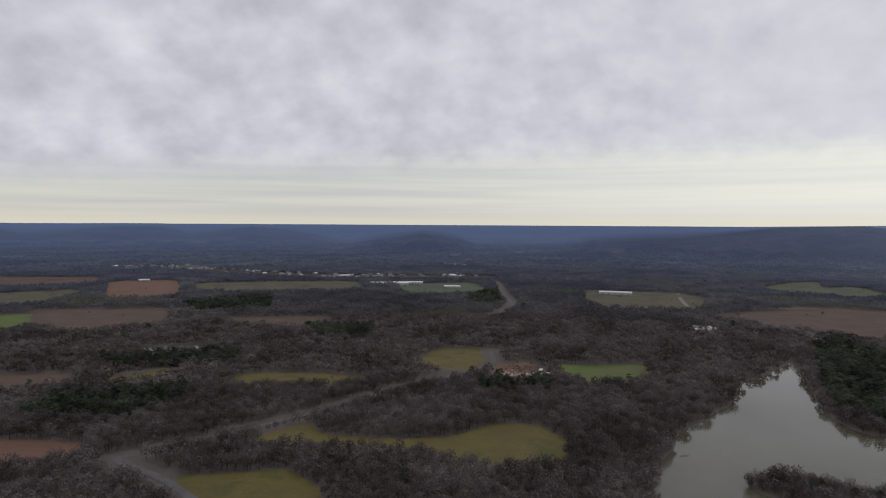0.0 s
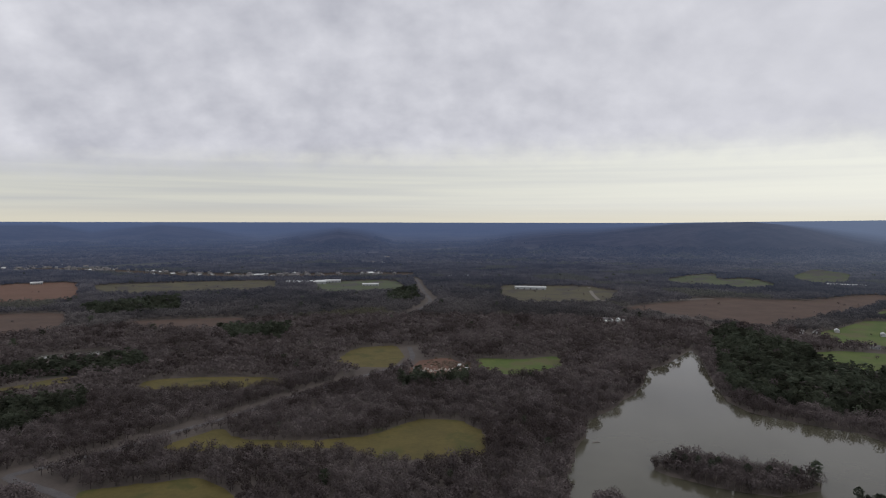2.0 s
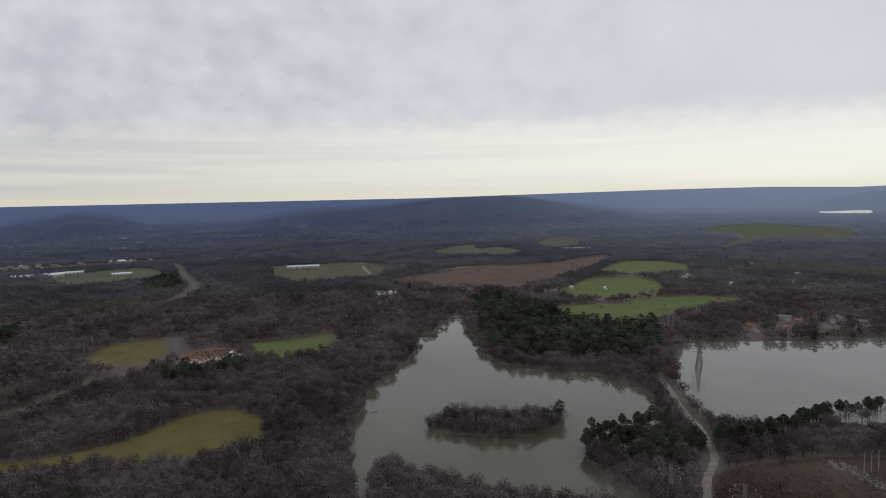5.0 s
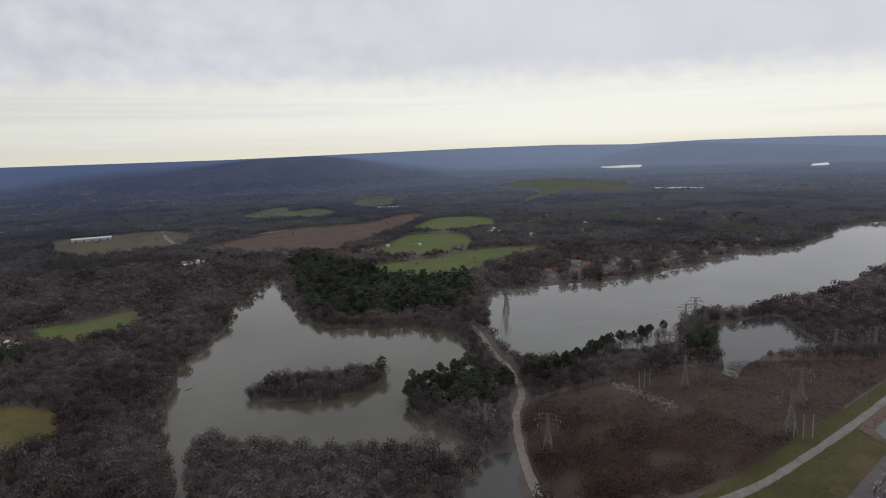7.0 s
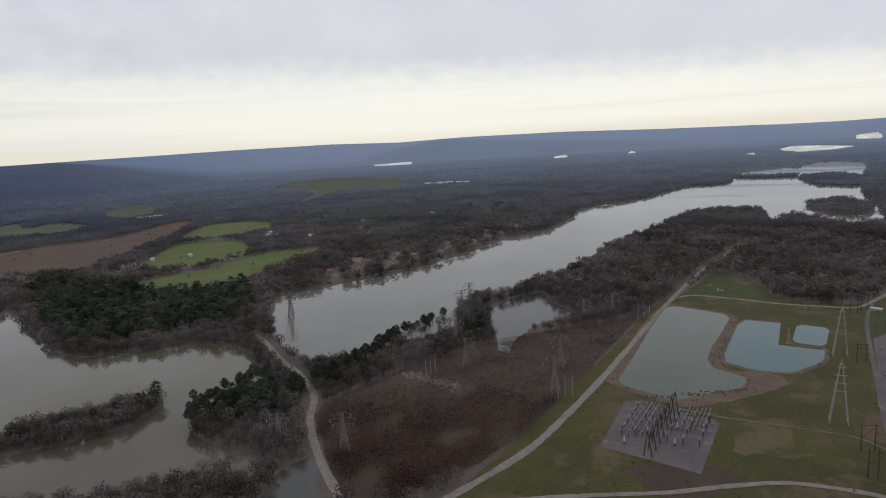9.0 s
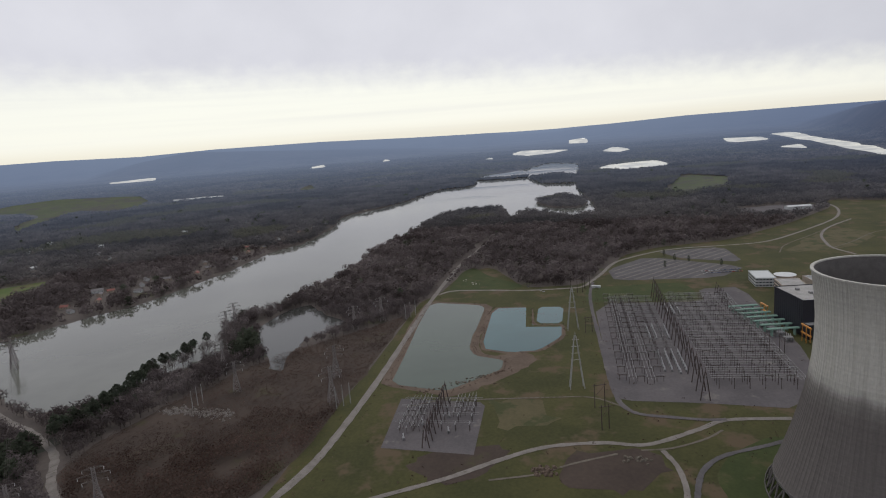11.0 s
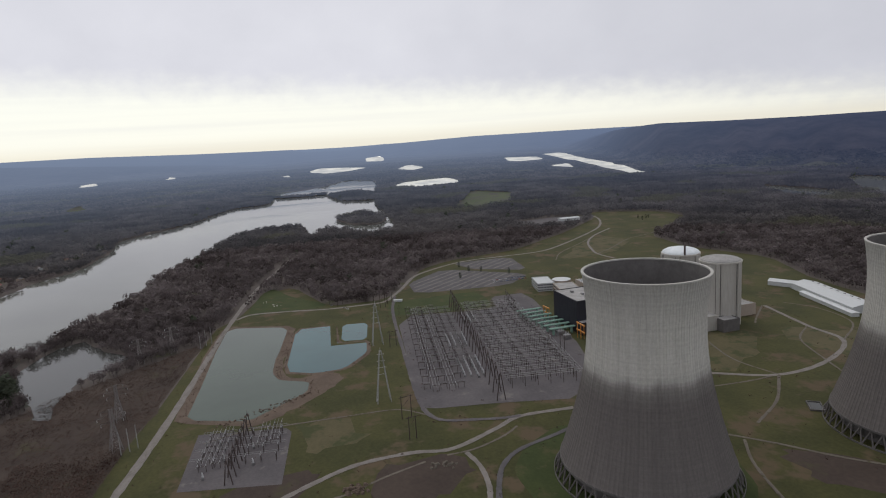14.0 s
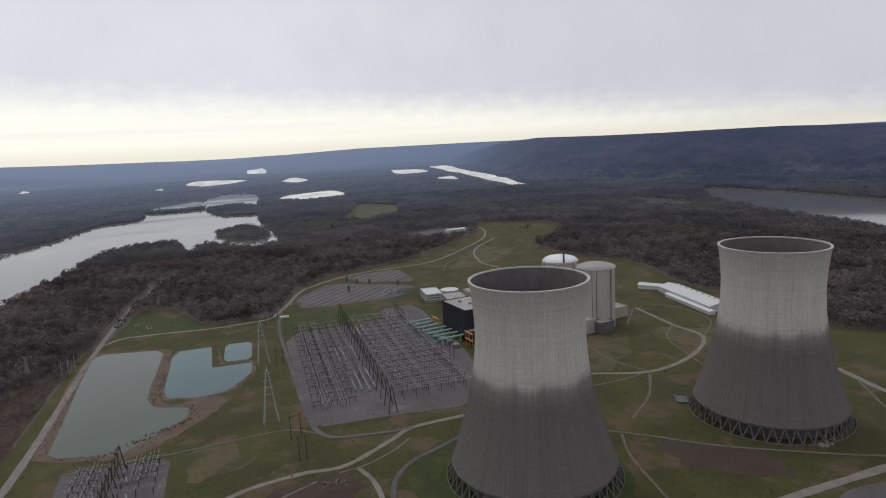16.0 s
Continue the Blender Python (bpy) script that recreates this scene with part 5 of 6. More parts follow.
long_bus = bus_row(*in_yard(25, 40), 300, 14, 8.5, YARD_TURN, "long pale bus pipes on rusty posts", "switchyard bus lines", M_STEEL, pipes=3)
for b in (56, -86):
    x, y = in_yard(25, b)
    copy_thing(long_bus, pose(x, y, long_bus.location.z, 0, 0, YARD_TURN))
cross = bus_row(*in_yard(30, -10), 76, 6, 10.5, YARD_TURN - 90, "cross bus lines on tall rusty posts", "switchyard cross lines", M_PALE, pipes=3, gap=4.5, cap=M_RUST)
for i in range(1, 17):
    x, y = in_yard(30 + i * 17.5, -10)
    copy_thing(cross, pose(x, y, cross.location.z, 0, 0, YARD_TURN - 90))
cross = bus_row(*in_yard(95, 62), 54, 5, 9.5, YARD_TURN - 90, "short cross bus lines on rusty posts", "switchyard short cross lines", M_STEEL, pipes=3, gap=4.0, cap=M_RUST)
for i in range(1, 13):
    x, y = in_yard(95 + i * 17.5, 62)
    copy_thing(cross, pose(x, y, cross.location.z, 0, 0, YARD_TURN - 90))


def breaker(x, y, turn, label, group):
    """A circuit breaker: three white porcelain stacks on a steel tank."""
    t = thing("circuit_breaker", x, y, label, "circuit breaker", group, turn)
    part("tank", box(bmesh.new(), -1.6, 1.6, -1.0, 1.0, 0.3, 2.4, 0.25), M_STEEL, t)
    for o in (-1.1, 0, 1.1):
        bm = bmesh.new()
        for k in range(4):
            bar(bm, (o, 0, 2.4 + k * 0.7), (o, 0, 3.1 + k * 0.7), 0.48, 0.28, 7)
        part("insulator", bm, M_INSUL, t)
    return t


unit = breaker(*in_yard(60, 10), YARD_TURN, "white porcelain circuit breaker on gravel", "switchyard breakers")
for a0, b0, rows, cols in ((66, 10, 4, 7), (160, 12, 4, 6), (250, -14, 3, 5)):
    for i in range(cols):
        for j in range(rows):
            x, y = in_yard(a0 + i * 8, b0 + j * 6.5 - 6)
            copy_thing(unit, pose(x, y, unit.location.z, 0, 0, YARD_TURN))



def switch_frame(x, y, turn, label, group):
    """A disconnect switch: two rusty posts, a beam and three porcelain stacks with a blade."""
    t = thing("disconnect_switch", x, y, label, "switch", group, turn)
    for o in (-3, 3):
        part("post", bar(bmesh.new(), (o, 0, 0), (o, 0, 5.4), 0.3, 0.24, 5), M_RUST, t)
    beam = part("beam", box(bmesh.new(), -4, 4, -0.3, 0.3, 5.4, 5.9), M_RUST, t)
    for o in (-3, 0, 3):
        part("insulator", bar(bmesh.new(), (o, 0, 5.9), (o, 0, 7.4), 0.3, 0.22, 5), M_STEEL, beam)
    part("blade", bar(bmesh.new(), (-3, 0.2, 7.4), (3, 0.2, 7.6), 0.12, None, 4), M_STEEL, t)
    return t


switch = switch_frame(*in_yard(40, 31), YARD_TURN + 90, "rusty disconnect switch frame on gravel", "switchyard switches")
for b in (31, 48, 64, -22, -42, -62, -80):
    for i in range(15):
        if (b, i) != (31, 0):
            x, y = in_yard(40 + i * 20.5 + (b % 3) * 3, b)
            copy_thing(switch, pose(x, y, switch.location.z, 0, 0, YARD_TURN + 90))

# the small substation
small = a_frame(446, 47, 22, "rusty A-shaped mast in the small substation", "substation masts", 82, 6)
for i in range(1, 8):
    copy_thing(small, pose(446 + i * 11.4, 47 - i * 1.9, small.location.z, 0, 0, 82))
line = bus_row(468, 68, 66, 6, 6.5, -8, "pale bus pipes in the small substation", "substation bus lines", M_STEEL, pipes=3)
copy_thing(line, pose(470, 58, line.location.z, 0, 0, -8))
line = bus_row(492, 24, 40, 4, 6.5, -8, "short bus pipes in the small substation", "substation short lines", M_STEEL, pipes=3)
copy_thing(line, pose(494, 14, line.location.z, 0, 0, -8))
line = bus_row(480, 76, 70, 6, 8.0, -98, "cross bus line in the small substation", "substation cross lines", M_STEEL, pipes=2)
for i in range(1, 4):
    copy_thing(line, pose(480 + i * 15, 76 - i * 2, line.location.z, 0, 0, -98))
for x, y in ((462, 66), (486, 52), (498, 30), (470, 30), (512, 56)):
    copy_thing(unit, pose(x, y, unit.location.z, 0, 0, 12))


# transformers and mint-green ducts at the foot of the turbine hall
def transformer(x, y, turn, label, group):
    t = thing("transformer", x, y, label, "transformer", group, turn)
    part("tank", box(bmesh.new(), -4, 4, -2.6, 2.6, 0.3, 5.5, 0.3), M_STEEL, t)
    for s in (-1, 1):
        for i in range(5):
            part("radiator", box(bmesh.new(), -3.6 + i * 1.6, -2.8 + i * 1.6, s * 2.6, s * 3.7, 1, 5), M_STEEL, t)
    for o in (-2, 0, 2):
        part("bushing", bar(bmesh.new(), (o, 0, 5.5), (o, 0, 9), 0.45, 0.2, 7), M_INSUL, t)
    return t


unit = transformer(735, -318, 90, "grey oil-filled transformer beside the turbine hall", "transformers")
for i in range(1, 7):
    copy_thing(unit, pose(735 - i * 17, -318 - i * 0.6, unit.location.z, 0, 0, 90))
for i in range(7):
    d = thing("bus_duct", 742 - i * 15, -322 - i * 0.6, "mint green bus duct between yard and turbine hall", "bus duct", "mint green ducts", 0, 0)
    for o in (-1.3, 1.3):
        part("tube", bar(bmesh.new(), (o, -17, 8), (o, 17, 8), 0.9, None, 8), M_MINT, d)
    for c in (-12, 0, 12):
        part("frame", box(bmesh.new(), -2.3, 2.3, c - 0.5, c + 0.5, 0, 7.2), M_MINT, d)
for x, y, h in ((722, -338, 14), (628, -337, 17), (618, -345, 12)):
    c = thing("pipe_rack", x, y, "orange painted pipe rack beside the turbine hall", "pipe rack", "orange racks")
    for o in (-4, 4):
        for w in (-2, 2):
            part("post", bar(bmesh.new(), (o, w, 0), (o, w, h), 0.4, None, 5), M_ORANGE, c)
    for z in (h * 0.5, h):
        part("pipe", bar(bmesh.new(), (-9, 0, z), (9, 0, z), 1.0, None, 8), M_ORANGE, c)


# ---------------------------------------------------------------- pylons, poles and cables
def pylon(x, y, h, turn, label, group):
    """A four-legged lattice pylon with three cross-arms."""
    t = thing("lattice_pylon", x, y, label, "pylon", group, turn)
    b, top = h * 0.12, h * 0.035
    corners = ((-1, -1), (1, -1), (1, 1), (-1, 1))
    waist = 0.62 * h
    half = lambda z: b + (top - b) * min(1, z / waist)
    for sx, sy in corners:
        bm = bmesh.new()
        bar(bm, (sx * b, sy * b, 0), (sx * top, sy * top, waist), 0.36, None, 4)
        bar(bm, (sx * top, sy * top, waist), (sx * top * 0.8, sy * top * 0.8, h), 0.3, None, 4)
        part("leg", bm, M_PYLON, t)
    bm = bmesh.new()
    levels = [0, 0.16, 0.31, 0.43, 0.53, 0.62, 0.72, 0.82, 0.91, 1.0]
    for z0, z1 in zip(levels[:-1], levels[1:]):
        a, c = half(z0 * h), half(z1 * h)
        for (ax, ay), (bx, by) in zip(corners, corners[1:] + corners[:1]):
            bar(bm, (ax * a, ay * a, z0 * h), (bx * c, by * c, z1 * h), 0.15, None, 3)
            bar(bm, (bx * a, by * a, z0 * h), (ax * c, ay * c, z1 * h), 0.15, None, 3)
            bar(bm, (ax * c, ay * c, z1 * h), (bx * c, by * c, z1 * h), 0.15, None, 3)
    part("bracing", bm, M_PYLON, t)
    for z, reach in ((0.70, 0.24), (0.84, 0.30), (0.97, 0.20)):
        for s in (-1, 1):
            bm = bmesh.new()
            q = [bm.verts.new(c) for c in ((s * top, -top, z * h), (s * top, top, z * h), (s * top, top, z * h + h * 0.05), (s * top, -top, z * h + h * 0.05),
                                           (s * reach * h, -0.15, z * h + 0.3), (s * reach * h, 0.15, z * h + 0.3), (s * reach * h, 0.15, z * h + 0.6), (s * reach * h, -0.15, z * h + 0.6))]
            for f in ((0, 1, 5, 4), (2, 3, 7, 6), (1, 2, 6, 5), (3, 0, 4, 7)):
                bm.faces.new([q[k] for k in f])
            bmesh.ops.wireframe(bm, faces=bm.faces[:], thickness=0.42, offset=0, use_replace=True, use_boundary=True, use_even_offset=False)
            arm = part("crossarm", bm, M_PYLON, t)
            part("insulator", bar(bmesh.new(), (s * reach * h, 0, z * h + 0.3), (s * reach * h, 0, z * h - 2.0), 0.22, None, 5), M_INSUL, arm, "pale insulator string")
    return t


SPOTS = ((581, 246, 32, -62), (647, 285, 30, -62), (371, 325, 29, -62), (381, 269, 33, -62), (541, 140, 36, -62), (606, 150, 34, -62), (800, 128, 32, -62), (717, 580, 32, -62), (829, 725, 32, -62), (776, 330, 33, -62), (818, 335, 33, -62), (772, 160, 30, -62), (690, 560, 32, -62))
for x, y, h, turn in SPOTS:
    pylon(x, y, h, turn, "dull brown lattice power pylon standing in brush", "power pylons")


def white_mast(x, y, h, label):
    t = thing("lattice_mast", x, y, label, "pylon", "pale masts", 0)
    for sx in (-1, 1):
        for sy in (-1, 1):
            part("leg", bar(bmesh.new(), (sx * 3.2, sy * 6.5, 0), (sx * 0.7, sy * 0.7, h * 0.93), 0.48, 0.32, 6), M_PALE, t)
    bm = bmesh.new()
    for i in range(9):
        z0, z1 = h * 0.93 * i / 9, h * 0.93 * (i + 1) / 9
        f0, f1 = 1 - i / 9, 1 - (i + 1) / 9
        for sy in (-1, 1):
            for s in (-1, 1):
                bar(bm, (s * (0.7 + 2.5 * f0), sy * (0.7 + 5.8 * f0), z0), (-s * (0.7 + 2.5 * f1), sy * (0.7 + 5.8 * f1), z1), 0.13, None, 4)
    part("bracing", bm, M_PALE, t)
    for z, r in ((0.5, 4.6), (0.62, 4.2), (0.74, 3.8), (0.86, 3.2)):
        part("crossarm", box(bmesh.new(), -0.2, 0.2, -r, r, h * z, h * z + 0.35), M_PALE, t)
    part("spike", bar(bmesh.new(), (0, 0, h * 0.9), (0, 0, h), 0.4, 0.1, 5), M_PALE, t)
    return t


white_mast(545, -87, 54, "tall pale four-legged lattice mast on the lawn")
white_mast(714, -112, 54, "tall pale lattice mast near the ponds")


def h_frame(x, y, h, gap, turn, label, group):
    t = thing("pole_frame", x, y, label, "utility pole", group, turn)
    for s in (-gap / 2, gap / 2):
        part("pole", bar(bmesh.new(), (s, 0, 0), (s, 0, h), 0.42, 0.26, 6), M_RUST, t)
    part("crossarm", box(bmesh.new(), -gap / 2 - 2.2, gap / 2 + 2.2, -0.25, 0.25, h * 0.9, h * 0.9 + 0.5), M_RUST, t)
    part("brace", bar(bmesh.new(), (-gap / 2, 0.3, h * 0.45), (gap / 2, 0.3, h * 0.85), 0.16, None, 4), M_RUST, t)
    return t


h_frame(502, -99, 22, 9, -80, "dark H-shaped pole frame on the lawn", "pole frames")
h_frame(462, -95, 21, 6, -80, "dark H-shaped pole frame near the plant road", "pole frames")
h_frame(700, -128, 20, 8, -80, "dark H-shaped pole frame beside the switchyard road", "pole frames")
h_frame(880, -150, 22, 8, -80, "dark H-shaped pole frame beside the access road", "pole frames")
h_frame(905, -165, 22, 8, -80, "dark H-shaped pole frame beside the access road", "pole frames")
h_frame(612, -290, 18, 10, 0, "dark pole frame at the switchyard edge", "pole frames")
h_frame(602, -300, 18, 10, 0, "dark pole frame at the switchyard edge", "pole frames")


def poles(x, y, dx, dy, h, label):
    for i in range(3):
        t = thing("utility_pole", x + dx * i, y + dy * i, label, "utility pole", "pale poles", 30)
        part("pole", bar(bmesh.new(), (0, 0, 0), (0, 0, h), 0.4, 0.28, 7), M_PALE, t)
        part("crossarm", box(bmesh.new(), -1.6, 1.6, -0.15, 0.15, h - 1.6, h - 1.2), M_RUST, t)
        part("insulator", bar(bmesh.new(), (0, 0, h), (0, 0, h + 0.9), 0.2, None, 5), M_INSUL, t)


poles(528, 134, 5, -5.5, 20, "pale wooden utility pole beside the gravel road")
poles(800, 96, 8, -6, 20, "pale wooden utility pole beside the gravel road")
poles(545, 276, 7, -2, 18, "pale wooden utility pole in brown brush")


def cable(a, b, sag, label):
    t = thing("power_cable", a[0], a[1], label, "power line", "power lines")
    cu = bpy.data.curves.new("wire", "CURVE")
    cu.dimensions, cu.bevel_depth, cu.bevel_resolution = "3D", 0.07, 0
    sp = cu.splines.new("POLY")
    sp.points.add(12)
    for i in range(13):
        f = i / 12
        sp.points[i].co = (a[0] + (b[0] - a[0]) * f - a[0], a[1] + (b[1] - a[1]) * f - a[1], a[2] + (b[2] - a[2]) * f - sag * 4 * f * (1 - f), 1)
    cu.materials.append(M_RUST)
    wire = new("wire", cu)
    wire.parent = t
    wire.location.z = -t.location.z


for a, b in (((371, 325, 24), (581, 246, 26)), ((381, 269, 27), (541, 140, 30)), ((581, 246, 26), (776, 330, 27)), ((647, 285, 25), (818, 335, 27)), ((371, 325, 24), (690, 560, 26)), ((541, 140, 30), (606, 150, 28)), ((606, 150, 28), (772, 160, 25))):
    for o in (-8, 0, 8):
        cable((a[0] + o * 0.7, a[1] + o * 0.7, a[2]), (b[0] + o * 0.7, b[1] + o * 0.7, b[2]), 7, "thin dark power cable sagging between pylons")


# ---------------------------------------------------------------- trees that stand singly
def single_tree(kind, x, y, h, seed, label, category, group):
    rs = np.random.RandomState(seed)
    wood, crown = bare_tree_tris(rs, 260, 10, 0.011) if kind == "bare_tree" else pine_tris(rs, 120, 0.055, 0.55 if kind == "pine_tree" else 0.15)
    t = thing(kind, x, y, label, category, group)
    for name, tris, mat in (("trunk", wood, M_BARK), ("crown", crown, M_TWIGS if kind == "bare_tree" else M_PINE)):
        v = tris.reshape(-1, 3) * h * (1.15, 1.15, 1.0)
        o = mesh_object(name, v, [(i, i + 1, i + 2) for i in range(0, len(v), 3)], mat, t)
        o.data.attributes.new("tint", "FLOAT", "POINT").data.foreach_set("value", np.full(len(v), 0.35 + 0.4 * rs.rand(), np.float32))
    return t


def grove(kind, places, h, label, category, group, seed):
    rs = np.random.RandomState(seed)
    kinds = []
    for i, (x, y) in enumerate(places):
        if i < 5:
            kinds.append(single_tree(kind, x, y, h, seed + i, label, category, group))
        else:
            s = 0.78 + 0.4 * rs.rand()
            p = lay(np.array([x]), np.array([y]), 0.0)[0]
            o = copy_thing(kinds[i % 5], pose(p[0], p[1], p[2], 0, 0, rs.rand() * 360))
            o.scale = (s, s, s)


rs = np.random.RandomState(77)
strip = line_points([(470, 385), (541, 362), (600, 358), (642, 355), (715, 338)], 12)
grove("pine_tree", [tuple(p + rs.randn(2) * 5) for p in strip], 20, "tall pine with a bare trunk on the shore", "tree", "shore pines", 100)
strip = line_points([(480, 372), (560, 352), (640, 345), (735, 326)], 16)
grove("bare_tree", [tuple(p + rs.randn(2) * 7) for p in strip], 17, "tall leafless tree in the shore row", "tree", "shore row trees", 110)
belt = line_points([(735, 318), (800, 335), (870, 305), (955, 262)], 14)
grove("bare_tree", [tuple(p + rs.randn(2) * 4) for p in belt], 12, "leafless tree on the narrow dyke", "tree", "dyke trees", 115)
strip = line_points([(376, 424), (395, 436), (424, 446), (460, 440), (500, 440)], 9)
grove("pine_tree", [tuple(p + rs.randn(2) * 5) for p in strip], 18, "dark pine on the wooded point", "tree", "pines on the point", 120)
iso = rounded(ISLANDS[0][0], 1)
cand = np.stack([275 + 150 * rs.rand(700), 478 + 100 * rs.rand(700)], 1)
cand = cand[inside(iso, cand[:, 0], cand[:, 1])][:110]
grove("bare_tree", [tuple(p) for p in cand], 14, "leafless tree on the lake island", "tree", "island trees", 140)
grove("pine_tree", [(300, 556), (318, 545), (335, 540), (352, 520), (370, 515), (322, 530), (388, 505), (306, 548)], 16, "dark pine on the lake island", "tree", "island pines", 150)
grove("shade_tree", [(1048, -340), (1032, -358), (990, -395), (1001, -309), (1090, -335), (1420, -960), (1430, -975), (1405, -940), (1440, -950)], 12, "dark rounded evergreen beside the car park", "tree", "lot trees", 160)
shore = line_points([(205, 500), (248, 415), (285, 375), (330, 335)], 9)
grove("bare_tree", [tuple(p + rs.randn(2) * 6) for p in shore], 15, "leafless tree on the near lake shore", "tree", "shore trees", 180)

snag = thing("driftwood", 250, 632, "dark drift log lying in the lake", "log")
bm = bmesh.new()
bar(bm, (-4, 0, 0.3), (5, 0.6, 0.5), 0.5, 0.3, 7)
bar(bm, (1, 0.2, 0.4), (4, 3, 1.4), 0.25, 0.1, 5)
part("trunk", bm, M_BARK, snag)

# rubble along the clearing and spoil heaps by the road
def rubble(name, x0, y0, x1, y1, n, size, wide, material, label, seed):
    rs = np.random.RandomState(seed)
    verts, faces = [], []
    for i in range(n):
        f = rs.rand()
        c = np.array((x0 + (x1 - x0) * f, y0 + (y1 - y0) * f)) + rs.randn(2) * wide
        s = size * (0.4 + rs.rand())
        base = len(verts)
        for dx, dy, dz in ((-1, -1, 0), (1, -1, 0), (1, 1, 0), (-1, 1, 0), (-.6, -.5, 1), (.5, -.6, .8), (.6, .5, 1), (-.5, .6, .7)):
            j = rs.rand(3) * 0.5 + 0.75
            verts.append((c[0] + dx * s * j[0], c[1] + dy * s * j[1], 0.15 + dz * s * j[2]))
        faces += [(base + 4, base + 5, base + 6, base + 7)] + [(base + k, base + (k + 1) % 4, base + 4 + (k + 1) % 4, base + 4 + k) for k in range(4)]
    tagged(mesh_object(name, verts, faces, material), label, "rubble", kind="stuff")


kiosk = shed("kiosk", 903, -178, 12, 5, 3, M_WHITE, M_WHITE, "small white shelter beside the switchyard road", "shed", 70, rise=0.6)
rubble("debris", 1005, 25, 960, -20, 9, 0.9, 5, M_CONC, "pale debris lying on the grass", 47)
rubble("riprap", 545, 300, 525, 232, 260, 1.0, 5, M_GRAVEL, "pale broken rock in the brown scrub", 41)
rubble("spoil_heap", 406, -45, 402, -36, 40, 1.4, 3, M_BANK, "brown spoil heaps beside the plant road", 42)
rubble("spoil_heap", 416, -100, 414, -112, 30, 1.1, 2.5, M_TRACK, "pale rubble heap beside the plant road", 43)
rubble("rubble", 300, -478, 262, -440, 40, 1.6, 2.5, M_GRAVEL, "pale rubble around the cooling tower's foot", 44)
rubble("rubble", 125, 1040, 172, 985, 160, 2.2, 14, M_BANK, "brown rubble on the building site", 45)
rubble("debris", 82, 975, 165, 985, 70, 1.3, 12, M_CONC, "pale broken concrete on the building site", 48)
for x, y, w, turn in ((88, 990, 9, 20), (160, 1000, 12, 70), (168, 975, 10, 100)):
    shed("site_hut", x, y, w, 4, 3, M_WHITE, M_WHITE, "small white site hut beside red rubble", "shed", turn, "site huts", 0.4)
rubble("shore_stones", 552, 60, 600, -30, 120, 0.7, 2.5, M_BANK, "brown stones along the settling pond", 46)


# ---------------------------------------------------------------- cars
def car(x, y, turn, paint, label):
    t = thing("car", x, y, label, "car", "parked cars", turn, 0.26)
    bm = bmesh.new()
    box(bm, -2.2, 2.2, -0.9, 0.9, 0.35, 0.95, 0.12)
    part("body", bm, paint, t)
    bm = bmesh.new()
    q = [bm.verts.new(p) for p in ((-1.7, -.82, .95), (1.2, -.82, .95), (1.2, .82, .95), (-1.7, .82, .95), (-1.2, -.66, 1.5), (.5, -.66, 1.5), (.5, .66, 1.5), (-1.2, .66, 1.5))]
    for f in ((4, 5, 6, 7), (0, 1, 5, 4), (1, 2, 6, 5), (2, 3, 7, 6), (3, 0, 4, 7)):
        bm.faces.new([q[i] for i in f])
    part("cabin", bm, M_WINDOW, t)
    for sx in (-1.35, 1.35):
        for sy in (-0.85, 0.85):
            part("wheel", bar(bmesh.new(), (sx, sy - 0.1, 0.34), (sx, sy + 0.1, 0.34), 0.34, None, 10), M_RUST, t)
    return t


CAR_PAINT = [plain("car_paint", c, 0.35) for c in ((0.65, 0.65, 0.65), (0.05, 0.06, 0.09), (0.25, 0.26, 0.28), (0.30, 0.04, 0.03), (0.06, 0.09, 0.2))]
for i in range(22):
    k = i % 11
    car(945 + (i // 11) * 14, -352 - k * 5.4 - (i // 11) * 3, 82, CAR_PAINT[(i * 7 + i // 3) % 5], ("white", "black", "grey", "red", "blue")[(i * 7 + i // 3) % 5] + " car parked on the weathered lot")
for x, y, c in ((905, -96, 0), (897, -100, 0), (930, -80, 2)):
    car(x, y, 20, CAR_PAINT[c], "pale car parked beside the access road")

# raised strips between the rows of bays
for lot, count, gap in ((LOT_A, 9, 15.0), (LOT_B, 6, 16.0)):
    mid = np.mean(np.array(lot, float), 0)
    way, across = np.array((0.62, -0.785)), np.array((0.785, 0.62))
    for k in range(count):
        c = mid + across * (k - (count - 1) / 2) * gap
        f = np.arange(-90, 91, 3.0)
        pts = c + f[:, None] * way
        ok = inside(np.array(grown(lot, -5), float), pts[:, 0], pts[:, 1])
        if ok.sum() > 4:
            a, b = pts[ok][0], pts[ok][-1]
            m = (a + b) / 2
            t = thing("parking_strip", m[0], m[1], "faded pale strip between rows of parking bays", "kerb", "parking strips", math.degrees(math.atan2(way[1], way[0])), 0.2)
            n = np.linalg.norm(b - a) / 2
            part("kerb", box(bmesh.new(), -n, n, -1.1, 1.1, 0, 0.2), M_GRAVEL, t)
            for q in np.arange(-n + 1, n, 5.6):
                part("bay_line", box(bmesh.new(), q - 0.14, q + 0.14, -5.2, 5.2, 0.06, 0.1), M_GRAVEL, t)


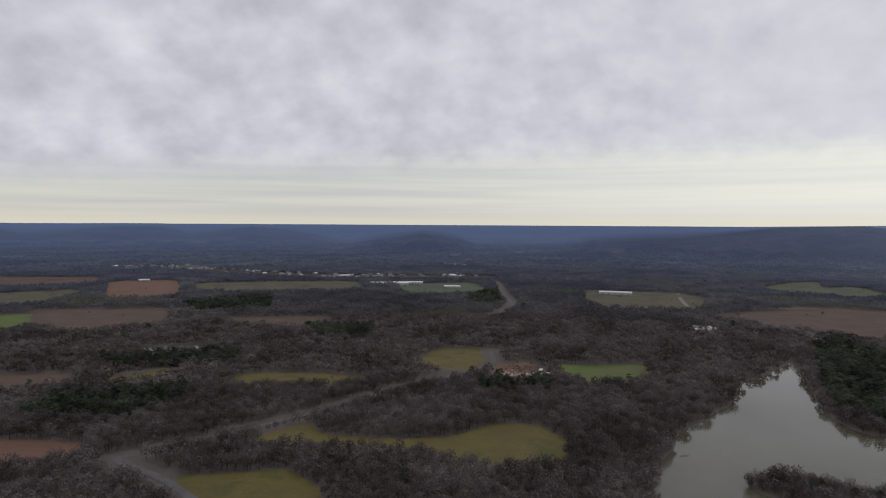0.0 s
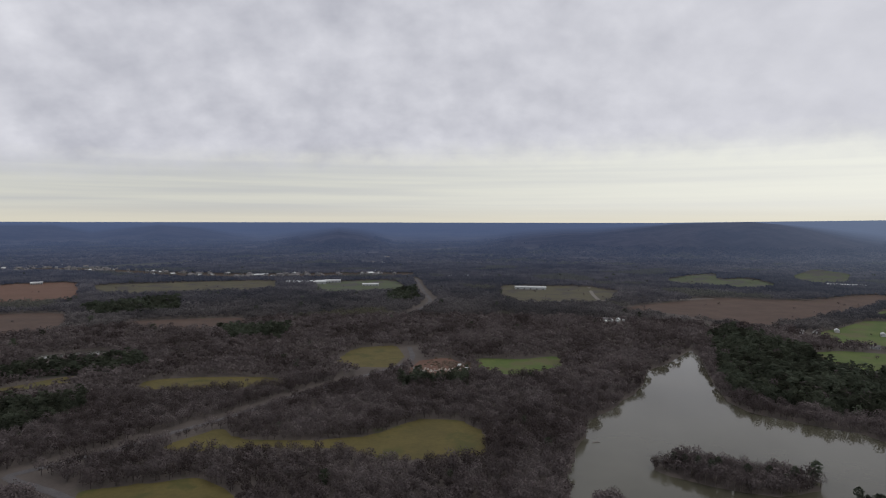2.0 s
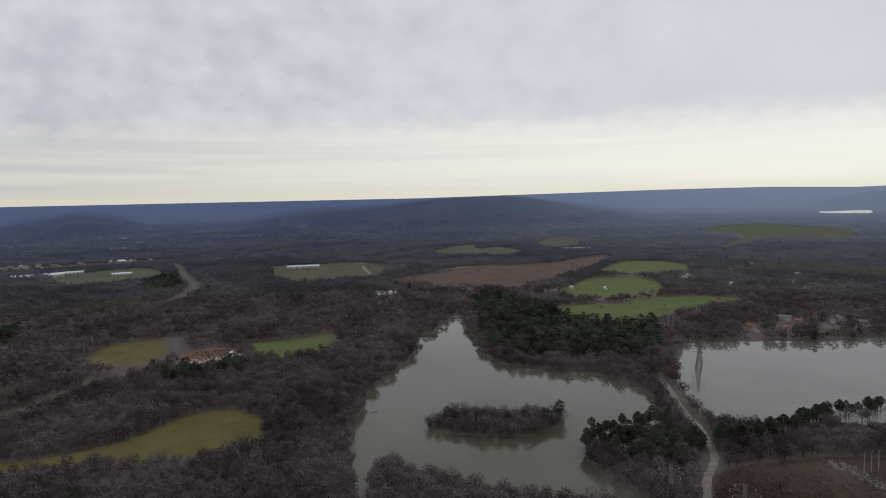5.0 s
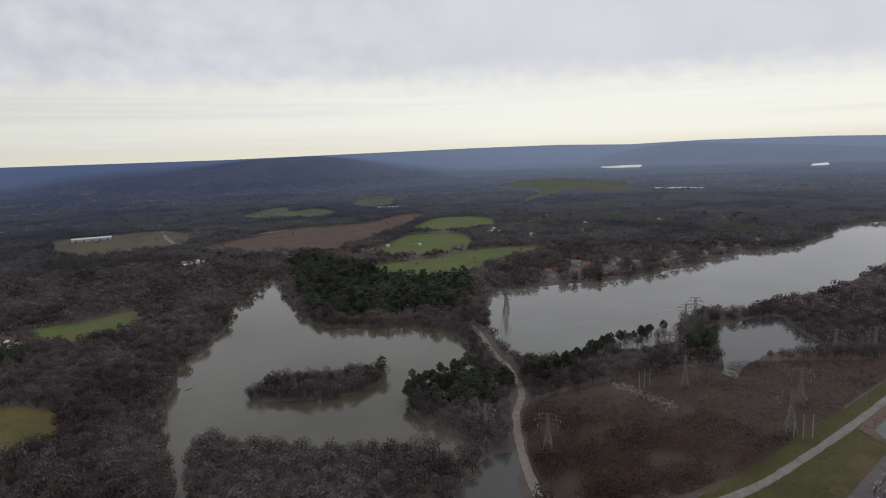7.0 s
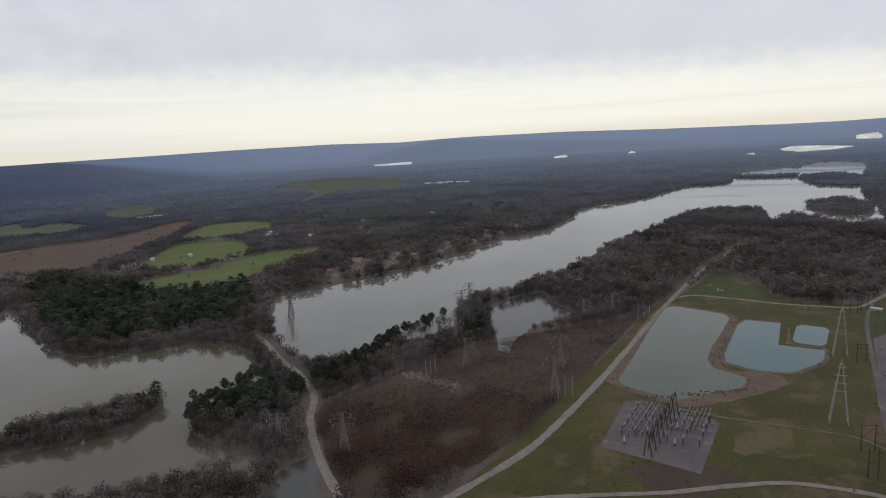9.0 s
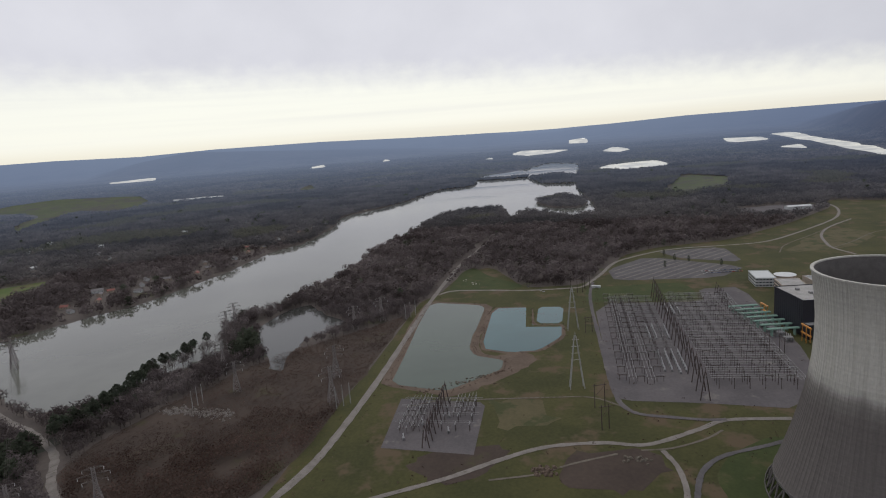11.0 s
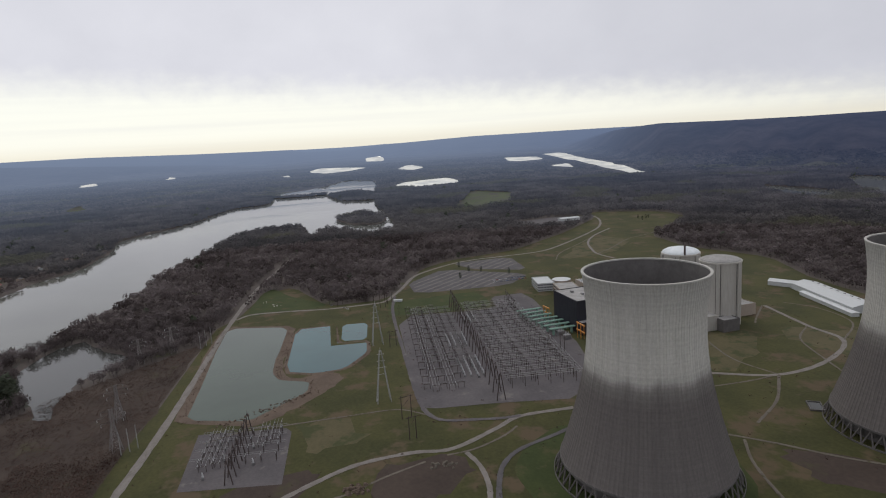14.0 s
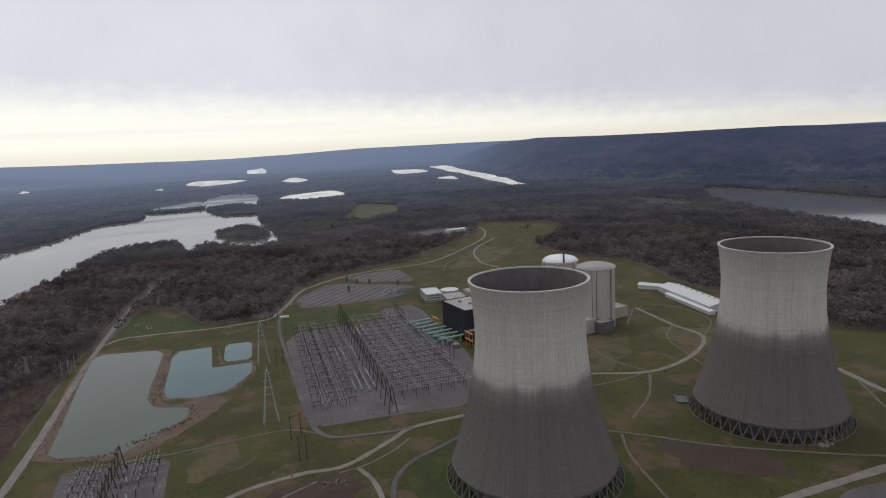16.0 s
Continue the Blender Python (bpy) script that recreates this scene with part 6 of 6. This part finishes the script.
# ---------------------------------------------------------------- farms, lake houses and the town
rs = np.random.RandomState(91)
HOUSE_LABELS = {"white": "white lake house with a grey gabled roof", "tan": "tan house with a shingle roof among trees", "red": "small house with a red roof among trees"}
for i, (x, y) in enumerate(LAKE_HOUSES):
    k = ("white", "red", "tan")[(i * 5) % 3]
    shed("house", x, y, 11 + rs.rand() * 5, 8, 4, M_WHITE if k == "white" else M_BRICKISH, M_REDROOF if k == "red" else M_GREYROOF, HOUSE_LABELS[k], "house", rs.rand() * 180, "lake houses", 2.6, windows=3)
for i, (x, y) in enumerate(FARM):
    shed("farmhouse", x, y, 13 + rs.rand() * 8, 9, 4.5, M_WHITE, M_WHITE if i % 2 else M_GREYROOF, "white farm building beside green pasture" if i % 2 else "white farmhouse with a grey roof", "house", rs.rand() * 180, "farm buildings", 3, windows=3)
for i in range(9):
    shed("trailer", 560 + i * 10, 1436 - (i % 3) * 12, 16, 5, 3, M_WHITE, M_WHITE, "long white trailer home in a row", "trailer", 70, "trailer homes", 0.6, windows=3)
BIG = [(-210, 2440, 150, 80, 9), (-110, 2480, 60, 40, 8), (600, 2150, 110, 36, 8), (35, 2330, 60, 30, 7), (390, 2650, 50, 26, 7), (470, 2655, 70, 26, 7), (1790, 2090, 130, 40, 9), (-1210, 2508, 40, 26, 7), (3290, 1500, 170, 60, 9), (3320, 1380, 90, 50, 8)]
for x, y, w, d, h in BIG:
    shed("factory", x, y, w, d, h, M_WHITE, M_WHITE, "wide white metal factory with a low roof", "warehouse", math.degrees(math.atan2(-x, y)), "valley factories", 2.5, doors=5)
STRIPS = (((-1950, 3330), (-1480, 3330), 0.16), ((-1480, 3330), (-1080, 3090), 0.2), ((-1000, 3030), (-430, 2820), 0.34), ((-430, 2820), (160, 2840), 0.18), ((190, 2850), (135, 4200), 0.12))
for i in range(170):
    f = rs.rand()
    for a, b, share in STRIPS:
        if f < share:
            break
        f -= share
    k = f / share if f < share else rs.rand()
    x, y = a[0] + (b[0] - a[0]) * k + rs.randn() * 50, a[1] + (b[1] - a[1]) * k + rs.randn() * 75
    w = 12 + 34 * rs.rand() ** 3
    shed("town_house", x, y, w, 10 + w * 0.25, 5 + rs.rand() * 3, M_TOWN, M_GREYROOF if i % 5 else M_WHITE, "pale town building with a grey roof" if i % 5 else "grey town building with a white roof", "house", rs.rand() * 180, "town buildings", 3)
